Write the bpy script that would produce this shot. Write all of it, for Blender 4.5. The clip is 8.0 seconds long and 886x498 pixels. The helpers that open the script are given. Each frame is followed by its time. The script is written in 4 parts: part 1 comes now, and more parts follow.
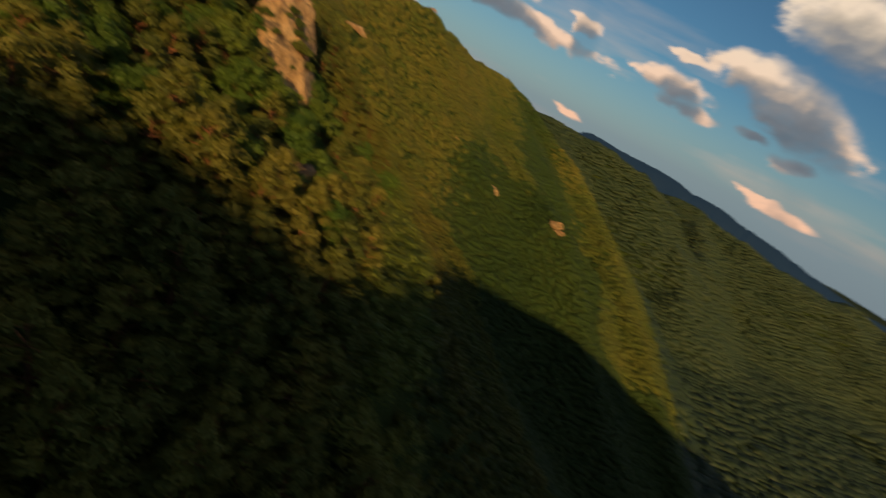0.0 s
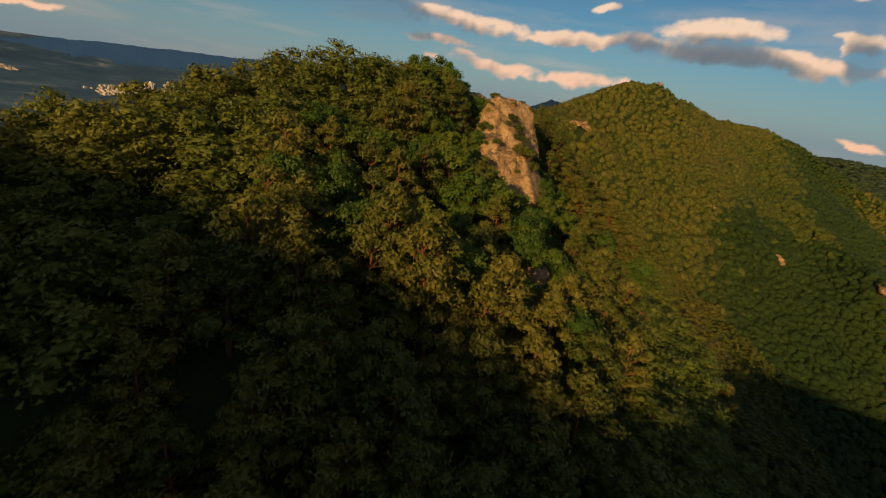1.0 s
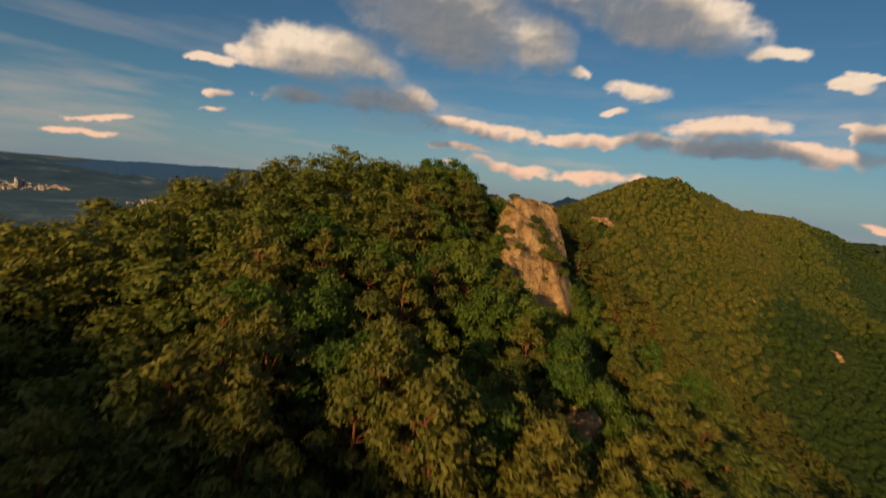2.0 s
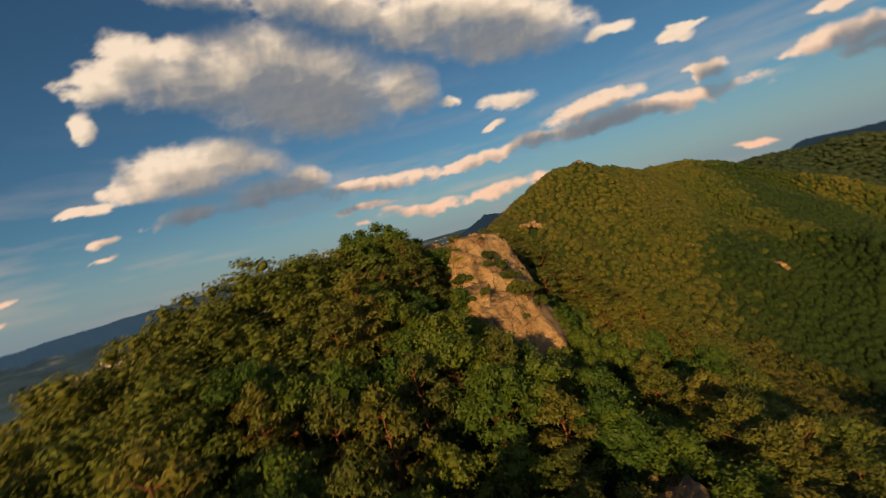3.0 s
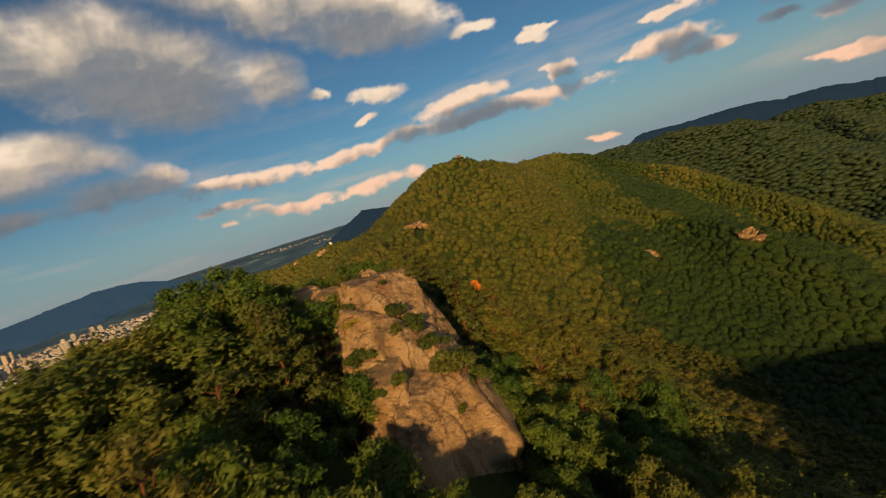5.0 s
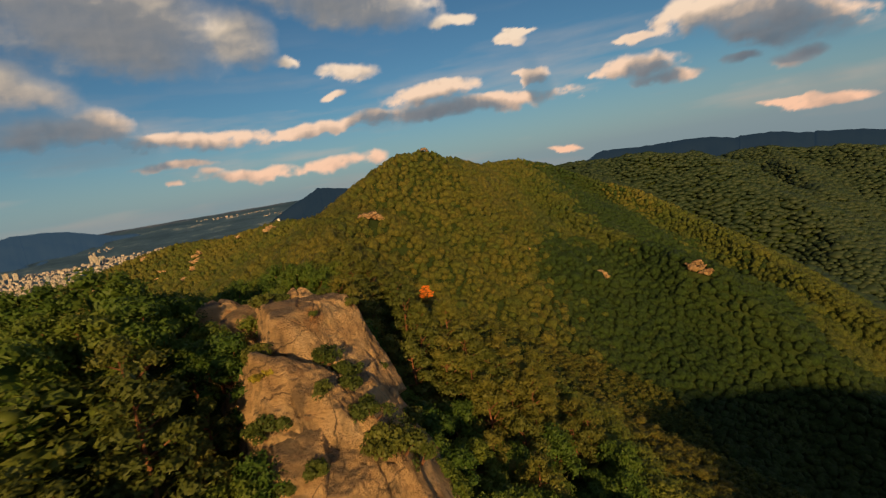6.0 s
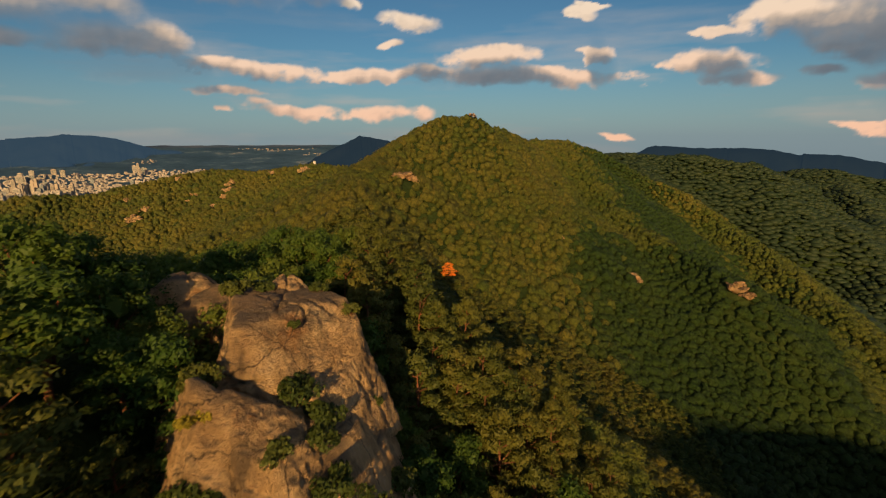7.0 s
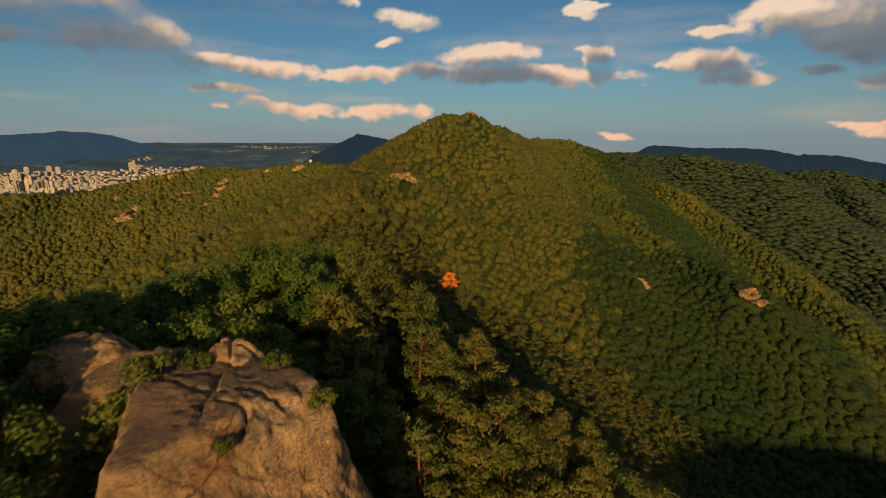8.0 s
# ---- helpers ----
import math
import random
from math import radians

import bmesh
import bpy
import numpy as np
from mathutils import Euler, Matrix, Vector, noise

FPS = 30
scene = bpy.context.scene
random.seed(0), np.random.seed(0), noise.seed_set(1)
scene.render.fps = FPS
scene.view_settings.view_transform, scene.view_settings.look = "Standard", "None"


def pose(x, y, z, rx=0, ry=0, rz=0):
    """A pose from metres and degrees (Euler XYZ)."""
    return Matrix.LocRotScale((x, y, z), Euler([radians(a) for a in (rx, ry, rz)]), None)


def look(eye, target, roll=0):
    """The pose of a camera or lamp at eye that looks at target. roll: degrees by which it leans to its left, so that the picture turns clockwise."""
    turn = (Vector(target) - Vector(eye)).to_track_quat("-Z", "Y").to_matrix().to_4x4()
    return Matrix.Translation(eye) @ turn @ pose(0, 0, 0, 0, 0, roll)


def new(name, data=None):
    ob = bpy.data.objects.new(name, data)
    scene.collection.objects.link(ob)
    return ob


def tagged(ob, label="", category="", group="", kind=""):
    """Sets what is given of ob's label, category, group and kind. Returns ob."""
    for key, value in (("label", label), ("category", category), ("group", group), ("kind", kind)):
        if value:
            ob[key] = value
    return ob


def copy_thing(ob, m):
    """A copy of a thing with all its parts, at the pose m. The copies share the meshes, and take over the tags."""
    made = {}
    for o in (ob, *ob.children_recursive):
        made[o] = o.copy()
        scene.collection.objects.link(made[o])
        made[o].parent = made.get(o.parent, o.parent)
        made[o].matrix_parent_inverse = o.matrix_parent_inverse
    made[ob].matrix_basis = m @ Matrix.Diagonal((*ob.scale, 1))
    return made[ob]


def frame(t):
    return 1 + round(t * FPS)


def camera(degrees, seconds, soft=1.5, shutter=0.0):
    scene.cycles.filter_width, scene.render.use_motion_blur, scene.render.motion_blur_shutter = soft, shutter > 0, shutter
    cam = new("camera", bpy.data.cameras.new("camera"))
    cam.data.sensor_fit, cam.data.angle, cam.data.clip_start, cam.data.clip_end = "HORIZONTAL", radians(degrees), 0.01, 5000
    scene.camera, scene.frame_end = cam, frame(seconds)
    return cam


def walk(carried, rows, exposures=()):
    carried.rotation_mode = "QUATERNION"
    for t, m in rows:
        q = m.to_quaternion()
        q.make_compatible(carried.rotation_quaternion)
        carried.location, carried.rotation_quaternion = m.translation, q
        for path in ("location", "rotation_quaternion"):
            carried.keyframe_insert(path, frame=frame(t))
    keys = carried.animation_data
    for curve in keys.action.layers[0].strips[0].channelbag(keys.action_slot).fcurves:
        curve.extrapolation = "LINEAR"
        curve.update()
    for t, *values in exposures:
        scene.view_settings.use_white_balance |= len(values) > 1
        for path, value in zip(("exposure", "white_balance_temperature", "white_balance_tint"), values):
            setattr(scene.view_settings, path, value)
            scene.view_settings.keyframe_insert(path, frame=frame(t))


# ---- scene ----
cam = camera(84.71, 8.0, 1.2, 0.35)
PATH = [
    (0.0, pose(12.59, -76.79, 93.22, 67.548, -25.248, -3.284)),
    (0.5, pose(13.19, -72.48, 91.47, 71.267, -13.008, 14.720)),
    (1.0, pose(12.82, -68.31, 91.27, 71.538, -7.902, 21.850)),
    (1.5, pose(11.57, -63.99, 91.31, 74.182, -6.621, 22.858)),
    (2.0, pose(9.86, -59.29, 91.43, 82.770, -5.680, 24.052)),
    (2.2, pose(8.96, -57.50, 91.62, 85.721, -4.191, 23.529)),
    (3.3, pose(3.86, -47.32, 93.60, 86.862, 21.345, 11.634)),
    (3.5, pose(3.21, -45.26, 94.11, 86.189, 23.249, 10.339)),
    (4.0, pose(1.96, -40.06, 95.06, 85.311, 23.224, 8.053)),
    (4.5, pose(1.19, -35.02, 96.04, 83.973, 20.476, 4.314)),
    (5.0, pose(0.75, -30.10, 96.89, 82.697, 17.386, -0.199)),
    (5.2, pose(0.73, -28.44, 97.36, 82.287, 16.026, -1.927)),
    (6.3, pose(0.77, -16.91, 99.11, 79.478, 6.308, -3.760)),
    (6.5, pose(0.83, -14.96, 99.36, 78.501, 3.921, -2.216)),
    (7.0, pose(0.82, -10.07, 99.79, 77.018, 0.285, 0.194)),
    (7.5, pose(0.54, -5.23, 100.00, 76.875, -0.100, 0.243)),
    (8.0, pose(0.00, 0.00, 100.00, 76.846, 0.000, 0.002)),
]
walk(cam, PATH, [(0.0, 0.38), (2.0, 0.42), (4.0, 0.50), (5.2, 0.47), (6.5, 0.42), (8.0, 0.36)])

# ---- world and sun ----
SUN_AZ, SUN_EL = radians(183), radians(17.5)      # clockwise from +y
to_sun = Vector((math.sin(SUN_AZ) * math.cos(SUN_EL), math.cos(SUN_AZ) * math.cos(SUN_EL), math.sin(SUN_EL)))
world = bpy.data.worlds.new("sky")
scene.world = world
world.use_nodes = True
wn, wl = world.node_tree.nodes, world.node_tree.links
sky = wn.new("ShaderNodeTexSky")
sky.sky_type, sky.sun_disc = "NISHITA", False
sky.sun_elevation, sky.sun_rotation = SUN_EL, SUN_AZ
sky.altitude, sky.air_density, sky.dust_density, sky.ozone_density = 300, 1.0, 0.6, 3.0
tone = wn.new("ShaderNodeMix")
tone.data_type, tone.blend_type = "RGBA", "MULTIPLY"
tone.inputs["Factor"].default_value = 1.0
tone.inputs["B"].default_value = (0.71, 1.03, 1.09, 1)
wl.new(sky.outputs[0], tone.inputs["A"])
# pale dust along the horizon
way = wn.new("ShaderNodeTexCoord")
axes = wn.new("ShaderNodeSeparateXYZ")
wl.new(way.outputs["Generated"], axes.inputs[0])
dust = wn.new("ShaderNodeMapRange")
dust.interpolation_type = "SMOOTHSTEP"
dust.inputs["From Min"].default_value, dust.inputs["From Max"].default_value = -0.02, 0.16
dust.inputs["To Min"].default_value, dust.inputs["To Max"].default_value = 0.62, 0.0
wl.new(axes.outputs["Z"], dust.inputs["Value"])
pale = wn.new("ShaderNodeMix")
pale.data_type = "RGBA"
pale.inputs["B"].default_value = (5.0, 6.2, 7.4, 1)
wl.new(dust.outputs[0], pale.inputs["Factor"])
wl.new(tone.outputs["Result"], pale.inputs["A"])
wl.new(pale.outputs["Result"], wn["Background"].inputs[0])
wn["Background"].inputs[1].default_value = 0.038
sun_data = bpy.data.lights.new("sun", "SUN")
sun_data.energy, sun_data.angle, sun_data.color = 5.0, radians(0.6), (1.0, 0.60, 0.21)
sun = new("sun", sun_data)
sun.matrix_world = look((0, 0, 400), Vector((0, 0, 400)) - to_sun)

# ---- materials ----
def shader(name, rough=0.8, spec=0.3):
    m = bpy.data.materials.new(name)
    m.use_nodes = True
    n, l = m.node_tree.nodes, m.node_tree.links
    b = n["Principled BSDF"]
    b.inputs["Roughness"].default_value = rough
    b.inputs["Specular IOR Level"].default_value = spec
    return m, n, l, b


def ramp(n, stops):
    r = n.new("ShaderNodeValToRGB")
    while len(r.color_ramp.elements) < len(stops):
        r.color_ramp.elements.new(0.5)
    for e, (p, c) in zip(r.color_ramp.elements, stops):
        e.position, e.color = p, (*c, 1)
    return r


def noise_tex(n, l, scale, detail=4.0, rough=0.55, coord=None):
    t = n.new("ShaderNodeTexNoise")
    t.inputs["Scale"].default_value, t.inputs["Detail"].default_value, t.inputs["Roughness"].default_value = scale, detail, rough
    if coord is not None:
        l.new(coord, t.inputs["Vector"])
    return t


def foliage(name, dark, mid, light, by_object, through_light=0.25, mottled=True):
    """Leaves: a tint for each tree, and a second one leaf by leaf."""
    m, n, l, b = shader(name, 0.6, 0.25)
    info = n.new("ShaderNodeObjectInfo") if by_object else None
    geo = n.new("ShaderNodeNewGeometry")
    tint = ramp(n, [(0.0, dark), (0.5, mid), (1.0, light)])
    add = n.new("ShaderNodeMath")
    add.operation = "ADD"
    if by_object:
        s1 = n.new("ShaderNodeMath")
        s1.operation, s1.inputs[1].default_value = "MULTIPLY", 0.7
        l.new(info.outputs["Random"], s1.inputs[0])
        l.new(s1.outputs[0], add.inputs[0])
    else:
        at = n.new("ShaderNodeAttribute")
        at.attribute_name = "tint"
        s0 = n.new("ShaderNodeMath")
        s0.operation, s0.inputs[1].default_value = "MULTIPLY", 0.55
        l.new(at.outputs["Fac"], s0.inputs[0])
        stand = noise_tex(n, l, 0.022, 4, 0.6, geo.outputs["Position"])
        s9 = n.new("ShaderNodeMapRange")
        s9.inputs["From Min"].default_value, s9.inputs["From Max"].default_value = 0.32, 0.68
        s9.inputs["To Max"].default_value = 0.5
        l.new(stand.outputs[0], s9.inputs["Value"])
        s1 = n.new("ShaderNodeMath")
        s1.operation = "ADD"
        l.new(s9.outputs[0], s1.inputs[1])
        l.new(s0.outputs[0], s1.inputs[0])
        l.new(s1.outputs[0], add.inputs[0])
    s2 = n.new("ShaderNodeMath")
    s2.operation, s2.inputs[1].default_value = "MULTIPLY", 0.3
    l.new(geo.outputs["Random Per Island"], s2.inputs[0])
    l.new(s2.outputs[0], add.inputs[1])
    l.new(add.outputs[0], tint.inputs[0])
    colour = tint.outputs[0]
    if mottled and not by_object:
        # shade between leaf clusters put into the colour, following the bump's hollows
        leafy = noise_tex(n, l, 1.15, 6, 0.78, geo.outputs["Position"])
        gap_shade = ramp(n, [(0.37, (0.30, 0.37, 0.30)), (0.48, (0.92, 0.92, 0.92)), (0.64, (1.65, 1.55, 1.35))])
        l.new(leafy.outputs[0], gap_shade.inputs[0])
        shaded_leaves = n.new("ShaderNodeMix")
        shaded_leaves.data_type, shaded_leaves.blend_type = "RGBA", "MULTIPLY"
        shaded_leaves.inputs["Factor"].default_value = 1.0
        l.new(tint.outputs[0], shaded_leaves.inputs["A"])
        l.new(gap_shade.outputs[0], shaded_leaves.inputs["B"])
        colour = shaded_leaves.outputs["Result"]
    l.new(colour, b.inputs["Base Color"])
    if mottled and not by_object:
        bump = n.new("ShaderNodeBump")
        bump.inputs["Strength"].default_value, bump.inputs["Distance"].default_value = 1.0, 1.1
        l.new(leafy.outputs[0], bump.inputs["Height"])
        l.new(bump.outputs[0], b.inputs["Normal"])
    tr = n.new("ShaderNodeBsdfTranslucent")
    l.new(colour, tr.inputs["Color"])
    mix = n.new("ShaderNodeMixShader")
    mix.inputs[0].default_value = through_light
    l.new(b.outputs[0], mix.inputs[1])
    l.new(tr.outputs[0], mix.inputs[2])
    l.new(mix.outputs[0], n["Material Output"].inputs["Surface"])
    return m


M_PINE = foliage("pine_needles", (0.044, 0.066, 0.013), (0.090, 0.102, 0.018), (0.142, 0.130, 0.024), True, 0.33)
M_LEAF = foliage("broad_leaves", (0.029, 0.072, 0.012), (0.068, 0.116, 0.016), (0.122, 0.146, 0.022), True, 0.38)
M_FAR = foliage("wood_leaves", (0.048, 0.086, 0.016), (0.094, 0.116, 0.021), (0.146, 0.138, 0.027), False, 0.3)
M_RIDGE = foliage("ridge_leaves", (0.038, 0.074, 0.013), (0.078, 0.112, 0.018), (0.128, 0.138, 0.024), False, 0.36, False)
# valley leaves: shade and distance haze are put into the dark colour
M_VALLEY_SHADED = foliage("valley_leaves_shaded", (0.013, 0.029, 0.016), (0.020, 0.038, 0.018), (0.030, 0.047, 0.021), False, 0.2, False)
# gully leaves: deep broadleaf green, darkened further to hold the shade
M_GULLY_SHADED = foliage("gully_leaves_shaded", (0.019, 0.047, 0.010), (0.031, 0.062, 0.012), (0.048, 0.074, 0.015), False, 0.25)


def bark():
    m, n, l, b = shader("pine_bark", 0.9, 0.2)
    t = noise_tex(n, l, 6, 5)
    r = ramp(n, [(0.3, (0.05, 0.025, 0.015)), (0.6, (0.16, 0.07, 0.035)), (0.8, (0.24, 0.12, 0.07))])
    l.new(t.outputs[0], r.inputs[0])
    l.new(r.outputs[0], b.inputs["Base Color"])
    return m


M_BARK = bark()


def forest_floor():
    m, n, l, b = shader("forest_floor", 0.95, 0.1)
    geo = n.new("ShaderNodeNewGeometry")
    t1 = noise_tex(n, l, 0.035, 6, 0.6, geo.outputs["Position"])
    r1 = ramp(n, [(0.3, (0.016, 0.031, 0.009)), (0.55, (0.026, 0.042, 0.011)), (0.75, (0.040, 0.052, 0.014))])
    l.new(t1.outputs[0], r1.inputs[0])
    # western plain: distance haze put into its blue ground colour, with pale town patches
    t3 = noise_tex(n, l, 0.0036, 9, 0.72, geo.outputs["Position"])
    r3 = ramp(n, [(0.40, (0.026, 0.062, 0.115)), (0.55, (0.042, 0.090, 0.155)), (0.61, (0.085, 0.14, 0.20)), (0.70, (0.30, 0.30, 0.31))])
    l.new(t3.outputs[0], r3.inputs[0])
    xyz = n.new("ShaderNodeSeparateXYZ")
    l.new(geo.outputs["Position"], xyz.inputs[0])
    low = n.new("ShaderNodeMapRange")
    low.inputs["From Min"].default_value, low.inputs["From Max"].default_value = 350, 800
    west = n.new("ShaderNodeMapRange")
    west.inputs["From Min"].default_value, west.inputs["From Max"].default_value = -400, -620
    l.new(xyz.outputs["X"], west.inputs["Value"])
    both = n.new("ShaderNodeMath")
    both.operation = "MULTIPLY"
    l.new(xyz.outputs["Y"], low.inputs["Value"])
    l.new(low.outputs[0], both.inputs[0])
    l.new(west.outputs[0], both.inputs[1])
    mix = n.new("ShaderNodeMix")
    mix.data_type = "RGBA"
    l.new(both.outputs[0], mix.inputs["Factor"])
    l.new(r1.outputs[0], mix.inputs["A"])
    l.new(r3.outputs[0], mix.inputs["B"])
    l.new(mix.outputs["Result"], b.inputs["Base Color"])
    t2 = noise_tex(n, l, 0.25, 4, 0.6, geo.outputs["Position"])
    bump = n.new("ShaderNodeBump")
    bump.inputs["Strength"].default_value, bump.inputs["Distance"].default_value = 0.8, 3.0
    l.new(t2.outputs[0], bump.inputs["Height"])
    l.new(bump.outputs[0], b.inputs["Normal"])
    return m


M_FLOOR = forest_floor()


def granite(name, scale=1.0, stain=0.7):
    """Pale weathered granite: grain, rusty and grey stains, dark runs down the faces, lichen; flat tops dimmed in
    colour.
    """
    m, n, l, b = shader(name, 0.88, 0.25)
    geo = n.new("ShaderNodeNewGeometry")
    pos = geo.outputs["Position"]
    t1 = noise_tex(n, l, 0.42 * scale, 8, 0.68, pos)
    r1 = ramp(n, [(0.28, (0.24, 0.150, 0.082)), (0.42, (0.48, 0.310, 0.165)), (0.54, (0.66, 0.440, 0.240)), (0.72, (0.76, 0.56, 0.35))])
    l.new(t1.outputs[0], r1.inputs[0])
    flat = n.new("ShaderNodeMapping")
    flat.inputs["Scale"].default_value = (1.0, 1.0, 0.22)
    l.new(pos, flat.inputs["Vector"])
    t3 = noise_tex(n, l, 0.9 * scale, 6, 0.65, flat.outputs[0])
    r3 = ramp(n, [(0.50, (0, 0, 0)), (0.66, (1, 1, 1))])
    l.new(t3.outputs[0], r3.inputs[0])
    dark = n.new("ShaderNodeMix")
    dark.data_type = "RGBA"
    dark.inputs["B"].default_value = (0.085, 0.068, 0.058, 1)
    half = n.new("ShaderNodeMath")
    half.operation, half.inputs[1].default_value = "MULTIPLY", stain
    l.new(r3.outputs[0], half.inputs[0])
    l.new(half.outputs[0], dark.inputs["Factor"])
    l.new(r1.outputs[0], dark.inputs["A"])
    t4 = noise_tex(n, l, 0.25 * scale, 5, 0.7, pos)
    r4 = ramp(n, [(0.57, (0, 0, 0)), (0.68, (1, 1, 1))])
    l.new(t4.outputs[0], r4.inputs[0])
    rust = n.new("ShaderNodeMix")
    rust.data_type = "RGBA"
    rust.inputs["B"].default_value = (0.30, 0.125, 0.045, 1)
    half2 = n.new("ShaderNodeMath")
    half2.operation, half2.inputs[1].default_value = "MULTIPLY", 0.75
    l.new(r4.outputs[0], half2.inputs[0])
    l.new(half2.outputs[0], rust.inputs["Factor"])
    l.new(dark.outputs["Result"], rust.inputs["A"])
    # flat tops: grey lichen, darkened further to stand for weak grazing sunlight
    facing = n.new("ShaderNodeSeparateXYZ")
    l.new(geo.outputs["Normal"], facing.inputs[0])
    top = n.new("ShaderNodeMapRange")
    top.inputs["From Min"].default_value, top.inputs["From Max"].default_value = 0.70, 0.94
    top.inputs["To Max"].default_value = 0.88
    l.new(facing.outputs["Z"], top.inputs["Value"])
    top_dimming = n.new("ShaderNodeMath")
    top_dimming.operation = "MULTIPLY"
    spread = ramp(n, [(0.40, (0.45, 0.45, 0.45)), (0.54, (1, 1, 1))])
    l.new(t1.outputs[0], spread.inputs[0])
    l.new(top.outputs[0], top_dimming.inputs[0])
    l.new(spread.outputs[0], top_dimming.inputs[1])
    dim_lichen = n.new("ShaderNodeMix")
    dim_lichen.data_type = "RGBA"
    dim_lichen.inputs["B"].default_value = (0.125, 0.100, 0.085, 1)
    l.new(top_dimming.outputs[0], dim_lichen.inputs["Factor"])
    l.new(rust.outputs["Result"], dim_lichen.inputs["A"])
    joint = n.new("ShaderNodeMix")
    joint.data_type = "RGBA"
    joint.inputs["A"].default_value = (0.12, 0.09, 0.068, 1)
    l.new(dim_lichen.outputs["Result"], joint.inputs["B"])
    l.new(joint.outputs["Result"], b.inputs["Base Color"])
    t2 = noise_tex(n, l, 1.6 * scale, 9, 0.72, pos)
    wave = n.new("ShaderNodeTexVoronoi")
    wave.feature = "DISTANCE_TO_EDGE"
    wave.inputs["Scale"].default_value = 0.17 * scale
    warp = n.new("ShaderNodeMix")
    warp.data_type, warp.blend_type = "RGBA", "LINEAR_LIGHT"
    warp.inputs["Factor"].default_value = 2.2
    l.new(pos, warp.inputs["A"])
    l.new(t1.outputs["Color"], warp.inputs["B"])
    l.new(warp.outputs["Result"], wave.inputs["Vector"])
    crack = ramp(n, [(0.0, (0, 0, 0)), (0.010, (1, 1, 1))])
    l.new(wave.outputs["Distance"], crack.inputs[0])
    l.new(crack.outputs[0], joint.inputs["Factor"])
    sum_ = n.new("ShaderNodeMath")
    sum_.operation, sum_.inputs[2].default_value = "MULTIPLY_ADD", 0.0
    sum_.inputs[1].default_value = 0.16
    l.new(crack.outputs[0], sum_.inputs[0])
    l.new(t2.outputs[0], sum_.inputs[2])
    # thin sheets that end in sharp steps along the dip
    dip = n.new("ShaderNodeMapping")
    dip.inputs["Rotation"].default_value = (0.35, 0.62, 0.3)
    dip.inputs["Scale"].default_value = (0.55, 0.8, 3.2)
    l.new(pos, dip.inputs["Vector"])
    sheet = noise_tex(n, l, 0.75 * scale, 6, 0.62, dip.outputs[0])
    cut = ramp(n, [(0.40, (0, 0, 0)), (0.44, (0.4, 0.4, 0.4)), (0.54, (0.5, 0.5, 0.5)), (0.57, (1, 1, 1))])
    l.new(sheet.outputs[0], cut.inputs[0])
    chips = noise_tex(n, l, 5.5 * scale, 4, 0.7, pos)
    more = n.new("ShaderNodeMath")
    more.operation, more.inputs[1].default_value = "MULTIPLY_ADD", 0.22
    l.new(cut.outputs[0], more.inputs[0])
    l.new(sum_.outputs[0], more.inputs[2])
    most = n.new("ShaderNodeMath")
    most.operation, most.inputs[1].default_value = "MULTIPLY_ADD", 0.16
    l.new(chips.outputs[0], most.inputs[0])
    l.new(more.outputs[0], most.inputs[2])
    bump = n.new("ShaderNodeBump")
    bump.inputs["Strength"].default_value, bump.inputs["Distance"].default_value = 1.0, 1.5 / scale
    l.new(most.outputs[0], bump.inputs["Height"])
    l.new(bump.outputs[0], b.inputs["Normal"])
    return m


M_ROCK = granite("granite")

# ---- the land ----
RIDGE = np.array([(-100, -190, 88), (-40, -132, 86), (-38, -86, 80), (-32, -60, 77), (-28, -30, 82.2), (-29, -15, 87.4), (-27, -4, 89.4), (-23, 12, 86.4),
                  (-18, 38, 81), (-20, 50, 81), (-18, 76, 77.8), (-20, 110, 72), (-32, 160, 74), (-40, 222, 82.5), (-28, 265, 92), (0, 300, 104.5),
                  (18, 312, 107), (38, 350, 101), (70, 420, 94), (120, 500, 93), (165, 525, 85), (193, 520, 70), (218, 505, 54), (240, 470, 38), (252, 430, 24), (252, 380, 12),
                  (250, 330, 2), (246, 265, -14), (255, 200, -40), (280, 130, -85)], float)
# unseen ridge added behind the view to cast shadow over the near slopes
SHADE_RIDGE = np.array([(-260, -290, 152), (-100, -282, 160), (-14, -280, 157), (3, -280, 150), (22, -280, 147), (60, -280, 139), (132, -280, 127), (179, -282, 108), (368, -290, 52)], float)
SPUR_NEAR = np.array([(-25, -30, 78), (0, -42, 74), (12, -62, 57), (30, -85, 40), (60, -120, 5)], float)
SPUR_PINE = np.array([(-18, 38, 79), (-7, 39, 78), (0, 39, 71.5), (6, 41, 67), (15, 45, 60), (30, 55, 48), (60, 75, 20)], float)
SPUR_ROCK = np.array([(-23, 13, 84.5), (-14, 14, 83.2), (-9, 14, 81.5), (-6, 6, 75)], float)
SPUR_FOOT = np.array([(-8, -14, 76), (9, -21, 69), (25, 6, 57), (42, 22, 38)], float)
SPUR_MID = np.array([(-20, 112, 72), (5, 113, 58), (25, 120, 47), (42, 130, 32), (60, 140, 15)], float)
SPUR_BALD = np.array([(-38, 225, 82), (-16, 217, 79), (6, 205, 62), (25, 190, 45)], float)
SPUR_FACE = np.array([(18, 310, 105), (40, 255, 52), (50, 200, 35), (55, 158, 22), (62, 125, 2), (80, 90, -30)], float)
SPUR_EAST = np.array([(120, 450, 84), (125, 380, 62), (122, 300, 39), (140, 250, 31), (148, 215, 26), (165, 170, -6), (185, 120, -50)], float)
